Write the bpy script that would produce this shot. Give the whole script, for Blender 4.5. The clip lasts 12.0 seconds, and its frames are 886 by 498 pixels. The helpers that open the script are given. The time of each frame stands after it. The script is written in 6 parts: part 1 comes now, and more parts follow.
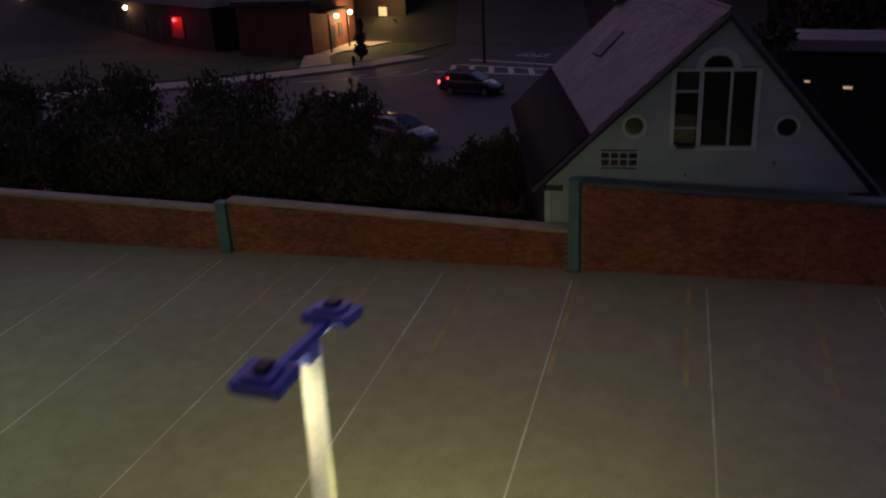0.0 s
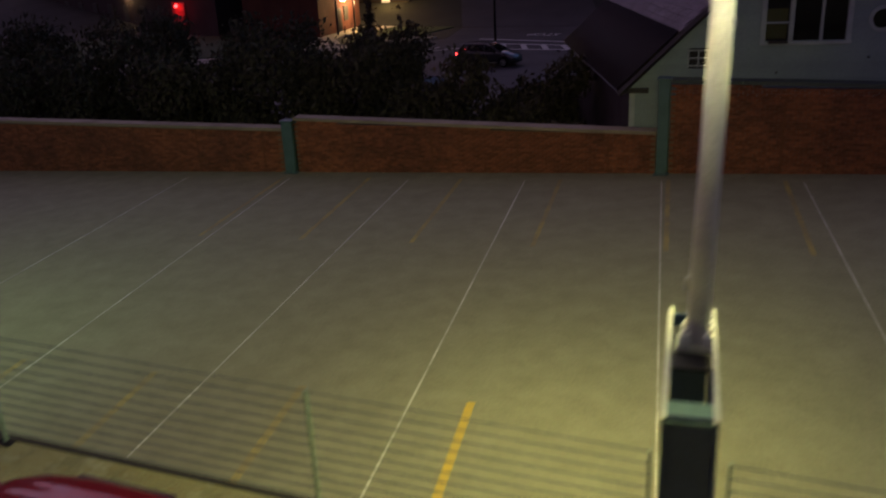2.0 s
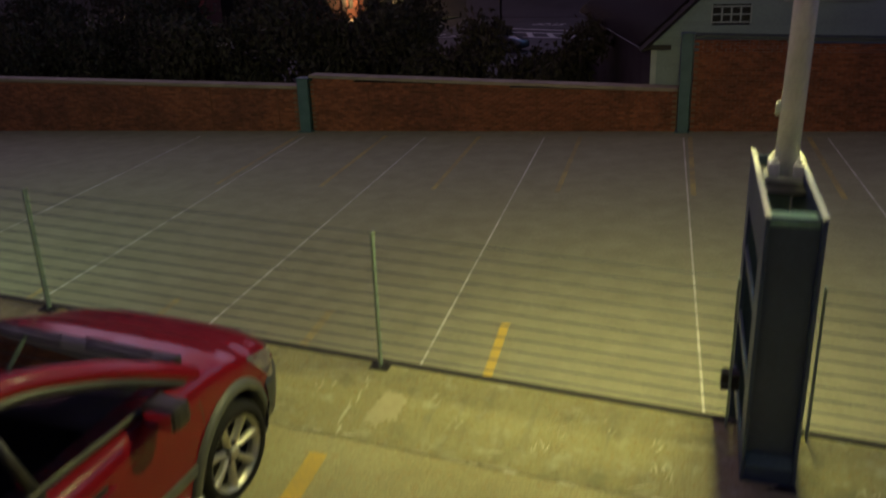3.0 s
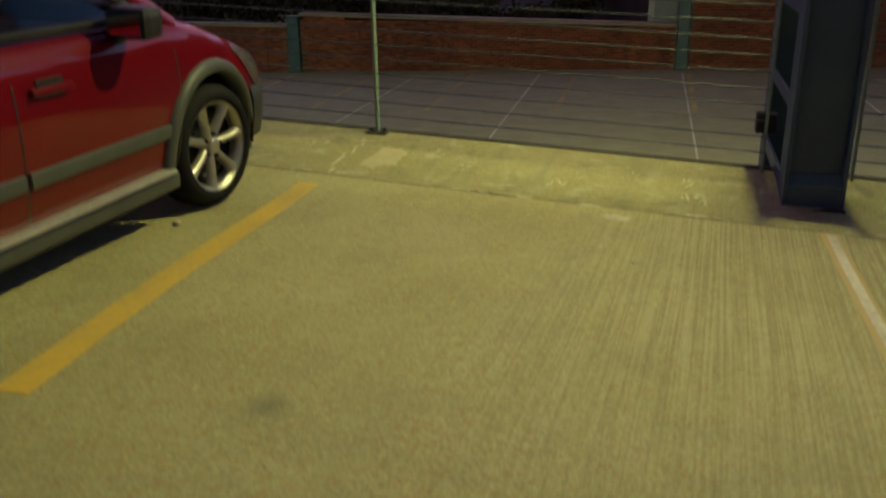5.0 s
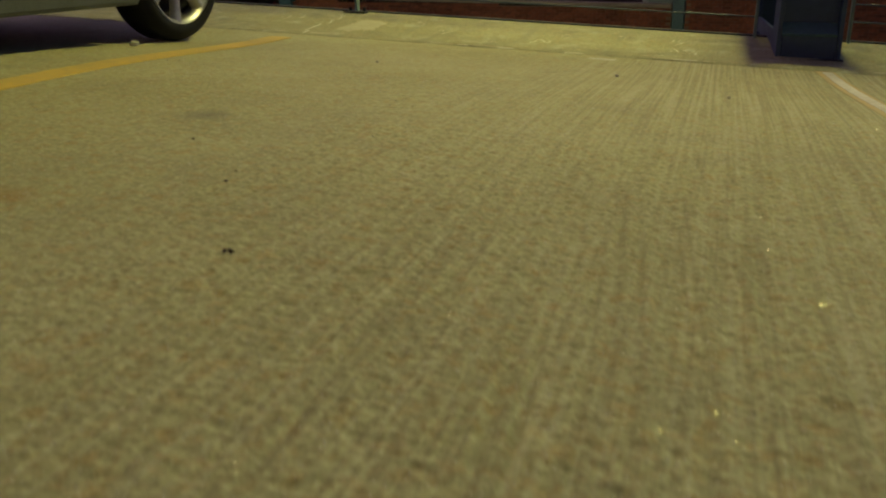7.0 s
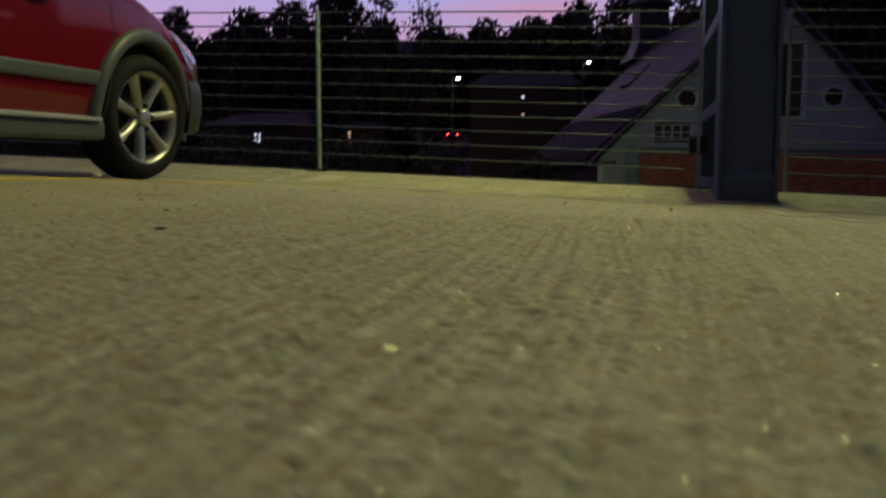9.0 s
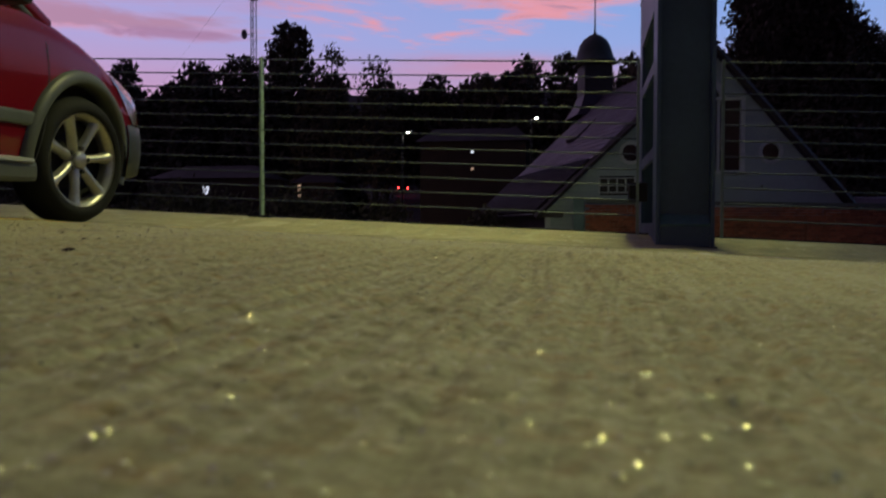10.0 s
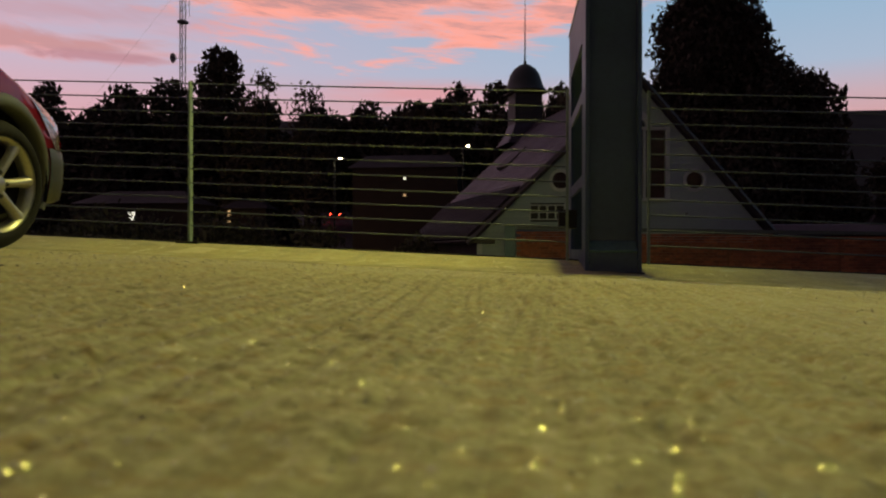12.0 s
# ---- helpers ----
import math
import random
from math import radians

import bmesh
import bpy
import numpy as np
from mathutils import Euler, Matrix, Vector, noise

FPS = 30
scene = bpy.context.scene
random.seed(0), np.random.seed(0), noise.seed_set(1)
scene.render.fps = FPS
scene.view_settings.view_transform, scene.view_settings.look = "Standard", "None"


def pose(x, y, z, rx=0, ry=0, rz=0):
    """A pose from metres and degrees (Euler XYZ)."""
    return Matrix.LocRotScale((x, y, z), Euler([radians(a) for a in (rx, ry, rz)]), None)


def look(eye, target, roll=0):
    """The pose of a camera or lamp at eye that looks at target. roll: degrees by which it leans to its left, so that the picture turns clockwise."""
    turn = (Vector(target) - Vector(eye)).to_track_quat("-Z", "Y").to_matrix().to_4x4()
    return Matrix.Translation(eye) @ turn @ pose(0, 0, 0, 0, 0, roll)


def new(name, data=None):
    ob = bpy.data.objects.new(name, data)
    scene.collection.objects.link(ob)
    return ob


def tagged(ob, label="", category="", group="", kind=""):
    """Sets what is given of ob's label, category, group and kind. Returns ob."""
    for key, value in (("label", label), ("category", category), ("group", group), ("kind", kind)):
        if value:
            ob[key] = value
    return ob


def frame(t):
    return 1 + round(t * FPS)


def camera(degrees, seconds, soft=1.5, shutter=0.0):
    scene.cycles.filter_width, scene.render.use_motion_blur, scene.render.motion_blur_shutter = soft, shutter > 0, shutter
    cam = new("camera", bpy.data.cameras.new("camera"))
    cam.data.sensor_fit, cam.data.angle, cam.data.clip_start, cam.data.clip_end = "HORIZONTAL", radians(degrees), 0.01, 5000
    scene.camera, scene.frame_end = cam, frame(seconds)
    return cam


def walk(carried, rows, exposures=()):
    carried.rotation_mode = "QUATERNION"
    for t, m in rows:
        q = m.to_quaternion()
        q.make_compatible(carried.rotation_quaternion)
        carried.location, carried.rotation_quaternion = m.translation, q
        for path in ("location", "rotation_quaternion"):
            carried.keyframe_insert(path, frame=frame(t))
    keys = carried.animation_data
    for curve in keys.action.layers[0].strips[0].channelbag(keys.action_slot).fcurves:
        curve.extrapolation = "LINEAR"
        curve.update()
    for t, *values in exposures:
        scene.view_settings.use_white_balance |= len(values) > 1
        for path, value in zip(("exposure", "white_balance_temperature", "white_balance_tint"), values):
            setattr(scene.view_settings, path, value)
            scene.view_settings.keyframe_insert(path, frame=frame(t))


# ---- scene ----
cam = camera(54.8, 12.0, soft=2.0, shutter=0.9)
cam.data.dof.use_dof = True
cam.data.dof.focus_distance = 9.0
cam.data.dof.aperture_fstop = 12.0

PATH = [
    (0, (5.255, 3.074, 6.937), (4.593, 4.815, 6.207), -3.0),
    (0.5, (4.539, 2.659, 6.391), (3.906, 4.408, 5.655), -3.0),
    (1, (3.916, 2.297, 5.765), (3.285, 4.049, 5.034), -2.8),
    (1.5, (3.568, 2.017, 5.053), (2.945, 3.777, 4.337), -2.5),
    (2, (2.848, 1.723, 4.398), (2.227, 3.488, 3.693), -3.0),
    (2.5, (2.492, 1.508, 3.833), (1.876, 3.276, 3.131), -2.5),
    (3, (2.347, 1.343, 3.246), (1.735, 3.113, 2.547), -2.1),
    (3.5, (2.212, 1.260, 2.677), (1.605, 3.034, 1.983), -1.8),
    (3.7, (2.178, 1.232, 2.467), (1.573, 3.007, 1.771), -1.6),
    (5.3, (2.220, 1.251, 1.225), (1.638, 3.042, 0.552), -0.8),
    (5.5, (2.286, 1.268, 1.102), (1.686, 3.055, 0.435), -0.7),
    (6, (2.285, 1.270, 0.884), (1.702, 3.058, 0.206), -0.3),
    (6.5, (2.275, 1.252, 0.672), (1.704, 3.047, -0.008), -0.2),
    (6.7, (2.288, 1.235, 0.600), (1.712, 3.024, -0.070), -0.4),
    (8.5, (2.349, 1.133, 0.311), (1.796, 3.030, -0.006), 0.1),
    (9, (2.376, 1.154, 0.195), (1.848, 3.074, 0.008), 0.0),
    (9.5, (2.398, 1.166, 0.165), (1.936, 3.106, 0.050), 0.1),
    (10, (2.417, 1.178, 0.146), (1.998, 3.137, 0.084), 0.1),
    (10.5, (2.417, 1.178, 0.146), (2.035, 3.147, 0.130), 0.1),
    (11, (2.417, 1.178, 0.146), (2.071, 3.162, 0.146), 0.1),
    (11.5, (2.417, 1.178, 0.146), (2.115, 3.166, 0.146), 0.1),
    (12, (2.417, 1.178, 0.146), (2.152, 3.179, 0.146), 0.1),
]
walk(cam, [(t, look(eye, target, roll)) for t, eye, target, roll in PATH],
     [(0, -0.25, 6600, 10), (1.5, -0.15, 6600, 10), (3.5, 0.0, 6600, 10), (6.7, 0.0, 6600, 10), (8.4, -0.24, 5950, 10), (9.6, -0.46, 5850, 10), (10.4, -0.36, 6250, 9), (11.6, -0.10, 8400, -1), (12, -0.16, 8900, -5)])

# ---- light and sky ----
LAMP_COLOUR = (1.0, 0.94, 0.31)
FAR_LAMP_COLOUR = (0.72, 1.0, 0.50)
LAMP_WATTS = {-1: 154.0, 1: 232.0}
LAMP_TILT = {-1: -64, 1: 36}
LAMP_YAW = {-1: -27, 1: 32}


def make_world():
    """Dusk: blue overhead, a pink band low down, and a few lit clouds where the sun went down."""
    world = bpy.data.worlds.new("dusk_sky")
    world.use_nodes = True
    scene.world = world
    nt = world.node_tree
    nt.nodes.clear()
    n, link = nt.nodes.new, nt.links.new

    def val(x, sock):
        if isinstance(x, (int, float)):
            sock.default_value = x
        else:
            link(x, sock)

    def calc(op, a, b=0.0, c=0.0):
        m = n("ShaderNodeMath")
        m.operation = op
        for k, x in enumerate((a, b, c)):
            val(x, m.inputs[k])
        return m.outputs[0]

    def clamp01(x, lo, hi):
        r = n("ShaderNodeMapRange")
        r.interpolation_type = "SMOOTHSTEP"
        r.inputs["From Min"].default_value, r.inputs["From Max"].default_value = lo, hi
        link(x, r.inputs["Value"])
        return r.outputs[0]

    def mixed(f, a, b):
        x = n("ShaderNodeMix")
        x.data_type = "RGBA"
        for sock, v in (("Factor", f), (6, a), (7, b)):
            if isinstance(v, (float, tuple)):
                x.inputs[sock].default_value = v
            else:
                link(v, x.inputs[sock])
        return x.outputs[2]

    out, bg = n("ShaderNodeOutputWorld"), n("ShaderNodeBackground")
    link(bg.outputs[0], out.inputs[0])
    co, sep = n("ShaderNodeTexCoord"), n("ShaderNodeSeparateXYZ")
    link(co.outputs["Generated"], sep.inputs[0])
    X, Y, Z = sep.outputs
    ramp = n("ShaderNodeValToRGB")
    el = ramp.color_ramp.elements
    el[0].position, el[0].color = 0.0, (0.012, 0.010, 0.016, 1)
    el[1].position, el[1].color = 1.0, SKY_ZENITH
    for p, c in ((0.03, (0.36, 0.14, 0.20, 1)), (0.12, (0.55, 0.27, 0.36, 1)), (0.165, (0.47, 0.34, 0.52, 1)), (0.20, (0.31, 0.40, 0.70, 1)), (0.30, (0.20, 0.37, 0.70, 1)), (0.42, (0.055, 0.095, 0.24, 1))):
        e = el.new(p)
        e.color = c
    link(Z, ramp.inputs[0])
    ysafe = calc("MAXIMUM", Y, 0.05)
    u = calc("DIVIDE", X, ysafe)
    comb = n("ShaderNodeCombineXYZ")
    link(calc("MULTIPLY", u, 3.2), comb.inputs[0])
    link(calc("MULTIPLY", Z, 17.0), comb.inputs[1])
    puff = n("ShaderNodeTexNoise")
    puff.inputs["Scale"].default_value, puff.inputs["Detail"].default_value, puff.inputs["Roughness"].default_value, puff.inputs["Distortion"].default_value = 1.7, 8, 0.56, 0.5
    link(comb.outputs[0], puff.inputs["Vector"])
    wob = calc("SUBTRACT", puff.outputs["Fac"], 0.5)
    comb2 = n("ShaderNodeCombineXYZ")
    link(calc("MULTIPLY", u, 8.0), comb2.inputs[0])
    link(calc("ADD", calc("MULTIPLY", Z, 62.0), calc("MULTIPLY", u, 6.0)), comb2.inputs[1])
    wisp = n("ShaderNodeTexNoise")
    wisp.inputs["Scale"].default_value, wisp.inputs["Detail"].default_value, wisp.inputs["Roughness"].default_value, wisp.inputs["Distortion"].default_value = 1.5, 8, 0.6, 0.7
    link(comb2.outputs[0], wisp.inputs["Vector"])
    fine = calc("SUBTRACT", wisp.outputs["Fac"], 0.5)
    colour = mixed(calc("MULTIPLY", clamp01(u, 0.15, -0.75), 0.48), ramp.outputs[0], (0.64, 0.36, 0.58, 1))
    # clouds: place across, height, half width, half height, softness, most cover, lit edge and body colours
    for u0, v0, a, b, k, most, edge, body in (
            (-0.20, 0.325, 0.30, 0.098, 0.40, 1.0, (0.82, 0.33, 0.37, 1), (0.37, 0.23, 0.33, 1)),
            (-0.70, 0.212, 0.24, 0.019, 0.9, 0.95, (0.82, 0.30, 0.33, 1), (0.48, 0.25, 0.35, 1)),
            (-0.58, 0.203, 0.13, 0.008, 0.9, 0.8, (0.52, 0.25, 0.38, 1), (0.40, 0.21, 0.34, 1)),
            (-0.60, 0.246, 0.28, 0.020, 1.2, 0.75, (0.70, 0.27, 0.36, 1), (0.46, 0.28, 0.44, 1)),
            (-0.62, 0.275, 0.22, 0.014, 1.1, 0.8, (0.62, 0.25, 0.33, 1), (0.44, 0.25, 0.40, 1)),
            (-0.16, 0.178, 0.16, 0.018, 1.2, 0.8, (0.72, 0.27, 0.34, 1), (0.60, 0.28, 0.40, 1)),
            (-1.1, 0.30, 0.34, 0.06, 0.8, 0.9, (0.70, 0.24, 0.28, 1), (0.34, 0.19, 0.29, 1))):
        du, dv = calc("DIVIDE", calc("SUBTRACT", u, u0), a), calc("DIVIDE", calc("SUBTRACT", Z, v0), b)
        d = calc("SQRT", calc("ADD", calc("MULTIPLY", du, du), calc("MULTIPLY", dv, dv)))
        f = calc("ADD", calc("ADD", calc("SUBTRACT", 1.12, d), calc("MULTIPLY", wob, 2.0)), calc("MULTIPLY", fine, 0.8))
        cover = calc("MULTIPLY", clamp01(f, 0.0, k), most)
        core = clamp01(calc("ADD", calc("ADD", f, calc("MULTIPLY", dv, 0.45)), calc("MULTIPLY", fine, 1.6)), -0.15, 0.75)
        colour = mixed(cover, colour, mixed(core, edge, body))
    side = n("ShaderNodeMapRange")
    side.inputs["From Min"].default_value, side.inputs["From Max"].default_value = -0.5, 0.75
    side.inputs["To Min"].default_value, side.inputs["To Max"].default_value = SKY_BEHIND, 1.34
    link(Y, side.inputs["Value"])
    link(colour, bg.inputs["Color"])
    link(side.outputs[0], bg.inputs["Strength"])


SKY_ZENITH = (0.021, 0.022, 0.046, 1)
SKY_BEHIND = 0.26
make_world()

# ---- materials ----


def mat(name, colour, rough=0.7, metal=0.0, second=None, scale=3.0, fine=60.0, bump=0.15, dist=0.004, stretch=(1, 1, 1), island=0.0, obj_random=0.0, amount=0.5, coat=0.0, spec=0.5):
    """A painted, stony or metal surface: two scales of variation in colour and roughness, and a fine relief."""
    m = bpy.data.materials.new(name)
    m.use_nodes = True
    nt = m.node_tree
    n, link = nt.nodes.new, nt.links.new
    b = nt.nodes["Principled BSDF"]
    second = second or tuple(c * 0.72 for c in colour)
    co = n("ShaderNodeTexCoord")
    mp = n("ShaderNodeMapping")
    mp.inputs["Scale"].default_value = stretch
    link(co.outputs["Object"], mp.inputs[0])
    n1 = n("ShaderNodeTexNoise"); n1.inputs["Scale"].default_value = scale; n1.inputs["Detail"].default_value = 4
    n2 = n("ShaderNodeTexNoise"); n2.inputs["Scale"].default_value = fine; n2.inputs["Detail"].default_value = 3
    link(co.outputs["Object"], n1.inputs["Vector"]); link(mp.outputs[0], n2.inputs["Vector"])
    add = n("ShaderNodeMath"); add.operation = "MULTIPLY_ADD"
    add.inputs[1].default_value = 0.55
    half = n("ShaderNodeMath"); half.operation = "MULTIPLY"; half.inputs[1].default_value = 0.45
    link(n2.outputs["Fac"], half.inputs[0])
    link(n1.outputs["Fac"], add.inputs[0]); link(half.outputs[0], add.inputs[2])
    ramp = n("ShaderNodeMapRange")
    ramp.inputs["From Min"].default_value, ramp.inputs["From Max"].default_value = 0.36, 0.64
    ramp.inputs["To Max"].default_value = amount * 2
    link(add.outputs[0], ramp.inputs["Value"])
    mix = n("ShaderNodeMix"); mix.data_type = "RGBA"
    mix.inputs[6].default_value, mix.inputs[7].default_value = (*colour, 1), (*second, 1)
    link(ramp.outputs[0], mix.inputs["Factor"])
    last = mix.outputs[2]
    if island or obj_random:
        rnd = n("ShaderNodeNewGeometry").outputs["Random Per Island"] if island else n("ShaderNodeObjectInfo").outputs["Random"]
        k = island or obj_random
        r2 = n("ShaderNodeMapRange")
        r2.inputs["To Min"].default_value, r2.inputs["To Max"].default_value = 1 - k, 1 + k
        link(rnd, r2.inputs["Value"])
        hsv = n("ShaderNodeHueSaturation")
        link(last, hsv.inputs["Color"]); link(r2.outputs[0], hsv.inputs["Value"])
        last = hsv.outputs[0]
    link(last, b.inputs["Base Color"])
    rr = n("ShaderNodeMapRange")
    rr.inputs["To Min"].default_value, rr.inputs["To Max"].default_value = max(0.02, rough - 0.1), min(1.0, rough + 0.1)
    link(n1.outputs["Fac"], rr.inputs["Value"]); link(rr.outputs[0], b.inputs["Roughness"])
    b.inputs["Metallic"].default_value = metal
    b.inputs["Specular IOR Level"].default_value = spec
    b.inputs["Coat Weight"].default_value = coat
    b.inputs["Coat Roughness"].default_value = 0.06
    if bump:
        bp = n("ShaderNodeBump")
        bp.inputs["Strength"].default_value, bp.inputs["Distance"].default_value = bump, dist
        link(n2.outputs["Fac"], bp.inputs["Height"]); link(bp.outputs[0], b.inputs["Normal"])
    return m


def glow(name, colour, strength):
    m = bpy.data.materials.new(name)
    m.use_nodes = True
    b = m.node_tree.nodes["Principled BSDF"]
    b.inputs["Base Color"].default_value = (0.6, 0.6, 0.6, 1)
    b.inputs["Emission Color"].default_value, b.inputs["Emission Strength"].default_value = (*colour, 1), strength
    return m


def glass(name, tint=(0.6, 0.65, 0.65), rough=0.02):
    m = bpy.data.materials.new(name)
    m.use_nodes = True
    b = m.node_tree.nodes["Principled BSDF"]
    b.inputs["Base Color"].default_value = (*tint, 1)
    b.inputs["Roughness"].default_value = rough
    b.inputs["Transmission Weight"].default_value = 1.0
    b.inputs["IOR"].default_value = 1.3
    return m


def concrete_deck(name="broomed_concrete", swept_most=1.0, tone=1.0, worn=False, spots=()):
    """Broom-finished concrete: grooves along y, aggregate grains, blotches and damp stains."""
    m = bpy.data.materials.new(name)
    m.use_nodes = True
    nt = m.node_tree
    n, link = nt.nodes.new, nt.links.new
    b = nt.nodes["Principled BSDF"]
    co = n("ShaderNodeTexCoord")

    def noise_at(scale, detail=4, stretch=None, rough=0.55):
        t = n("ShaderNodeTexNoise")
        t.inputs["Scale"].default_value, t.inputs["Detail"].default_value, t.inputs["Roughness"].default_value = scale, detail, rough
        src = co.outputs["Object"]
        if stretch:
            mp = n("ShaderNodeMapping")
            mp.inputs["Scale"].default_value = stretch
            mp.inputs["Rotation"].default_value = (0, 0, radians(-5.0))
            link(src, mp.inputs[0])
            src = mp.outputs[0]
        link(src, t.inputs["Vector"])
        return t.outputs["Fac"]

    def ranged(v, a, b_, lo=0.0, hi=1.0):
        r = n("ShaderNodeMapRange")
        for k, x in (("From Min", a), ("From Max", b_), ("To Min", lo), ("To Max", hi)):
            r.inputs[k].default_value = x
        link(v, r.inputs["Value"])
        return r.outputs[0]

    def mixed(f, a, c, mode="MIX"):
        x = n("ShaderNodeMix")
        x.data_type, x.blend_type = "RGBA", mode
        for sock, v in (("Factor", f), (6, a), (7, c)):
            if isinstance(v, (float, tuple)):
                x.inputs[sock].default_value = v
            else:
                link(v, x.inputs[sock])
        return x.outputs[2]

    def grooved(v):
        """Held to the swept areas."""
        x = n("ShaderNodeMath")
        x.operation = "MULTIPLY"
        link(v, x.inputs[0]); link(patchy, x.inputs[1])
        return x.outputs[0]

    swept = ranged(noise_at(0.55, 2), 0.34, 0.60, 0.5 * swept_most, swept_most)
    place = n("ShaderNodeSeparateXYZ")
    link(co.outputs["Object"], place.inputs[0])
    side = n("ShaderNodeMath"); side.operation = "MULTIPLY"
    link(swept, side.inputs[0]); link(ranged(place.outputs[0], 1.1, 2.0, 0.12, 1.0), side.inputs[1])
    patchy = side.outputs[0]
    blotch = noise_at(0.7, 6)
    medium = noise_at(5.0, 5)
    grains = noise_at(80.0, 3, None, 0.6)
    sandy = noise_at(210.0, 2)
    groove = noise_at(1.0, 2, (84.0, 0.8, 1.0), 0.45)
    c = mixed(ranged(blotch, 0.35, 0.65), (0.36, 0.325, 0.16, 1), (0.44, 0.405, 0.22, 1))
    c = mixed(ranged(medium, 0.5, 0.72, 0, 0.4), c, (0.29, 0.26, 0.16, 1))
    mottle = noise_at(24.0, 5, None, 0.6)
    c = mixed(ranged(mottle, 0.53, 0.68, 0, 0.2), c, (0.20, 0.165, 0.10, 1))
    c = mixed(ranged(mottle, 0.46, 0.32, 0, 0.16), c, (0.52, 0.46, 0.33, 1))
    rust = ranged(noise_at(33.0, 4), 0.52, 0.66, 0, 0.42)
    c = mixed(rust, c, (0.40, 0.22, 0.05, 1))
    c = mixed(ranged(grains, 0.50, 0.66, 0, 0.26), c, (0.14, 0.12, 0.06, 1))
    c = mixed(ranged(grains, 0.46, 0.33, 0, 0.34), c, (0.66, 0.59, 0.34, 1))
    c = mixed(ranged(sandy, 0.52, 0.66, 0, 0.3), c, (0.15, 0.13, 0.07, 1))
    c = mixed(grooved(ranged(groove, 0.48, 0.61, 0, 0.38)), c, (0.21, 0.175, 0.11, 1))
    c = mixed(grooved(ranged(groove, 0.47, 0.36, 0, 0.34)), c, (0.52, 0.46, 0.33, 1))
    cells = n("ShaderNodeTexVoronoi")
    cells.inputs["Scale"].default_value, cells.inputs["Randomness"].default_value = 120.0, 1.0
    link(co.outputs["Object"], cells.inputs["Vector"])
    tones = n("ShaderNodeSeparateColor")
    link(cells.outputs["Color"], tones.inputs[0])
    c = mixed(ranged(tones.outputs[0], 0.66, 0.98, 0, 0.20), c, (0.12, 0.10, 0.06, 1))
    c = mixed(ranged(tones.outputs[1], 0.74, 1.0, 0, 0.20), c, (0.62, 0.54, 0.30, 1))
    c = mixed(ranged(tones.outputs[2], 0.80, 0.98, 0, 0.22), c, (0.33, 0.17, 0.07, 1))
    stain = noise_at(1.6, 5, None, 0.6)
    c = mixed(ranged(stain, 0.54, 0.72, 0, 0.38), c, (0.25, 0.22, 0.125, 1))
    c = mixed(ranged(stain, 0.44, 0.28, 0, 0.25), c, (0.50, 0.45, 0.27, 1))
    if worn:
        c = mixed(ranged(noise_at(6.0, 7, None, 0.72), 0.53, 0.66, 0, 0.6), c, (0.56, 0.53, 0.38, 1))
        c = mixed(ranged(noise_at(3.2, 6, None, 0.65), 0.52, 0.68, 0, 0.6), c, (0.19, 0.18, 0.11, 1))
        c = mixed(ranged(noise_at(1.0, 4, (9.0, 1.2, 1.0), 0.6), 0.55, 0.70, 0, 0.4), c, (0.24, 0.23, 0.15, 1))
    ragged = noise_at(9.0, 5, None, 0.65)
    for sx, sy, r, most, shade in spots:
        away = n("ShaderNodeVectorMath")
        away.operation = "DISTANCE"
        away.inputs[1].default_value = (sx, sy, 0.0)
        flat_at = n("ShaderNodeVectorMath")
        flat_at.operation = "MULTIPLY"
        flat_at.inputs[1].default_value = (1, 1, 0)
        link(co.outputs["Object"], flat_at.inputs[0])
        link(flat_at.outputs[0], away.inputs[0])
        edge = n("ShaderNodeMath")
        edge.operation = "MULTIPLY_ADD"
        edge.inputs[1].default_value = 2.2 * r
        link(ragged, edge.inputs[0])
        link(away.outputs["Value"], edge.inputs[2])
        c = mixed(ranged(edge.outputs[0], 2.0 * r, 1.1 * r, 0, most), c, shade)
    c = mixed(1.0, c, (tone * 0.935, tone, tone, 1), "MULTIPLY")
    link(c, b.inputs["Base Color"])
    link(ranged(grains, 0.3, 0.7, 0.62, 0.9), b.inputs["Roughness"])
    half = n("ShaderNodeMath"); half.operation = "MULTIPLY"; half.inputs[1].default_value = 0.85
    link(patchy, half.inputs[0])
    h1 = n("ShaderNodeMath"); h1.operation = "MULTIPLY"
    link(groove, h1.inputs[0]); link(half.outputs[0], h1.inputs[1])
    h2 = n("ShaderNodeMath"); h2.operation = "MULTIPLY_ADD"
    link(grains, h2.inputs[0]); h2.inputs[1].default_value = 0.32; link(h1.outputs[0], h2.inputs[2])
    bp = n("ShaderNodeBump")
    bp.inputs["Strength"].default_value, bp.inputs["Distance"].default_value = 0.5, 0.008
    b.inputs["Specular IOR Level"].default_value = 0.15
    link(h2.outputs[0], bp.inputs["Height"]); link(bp.outputs[0], b.inputs["Normal"])
    return m


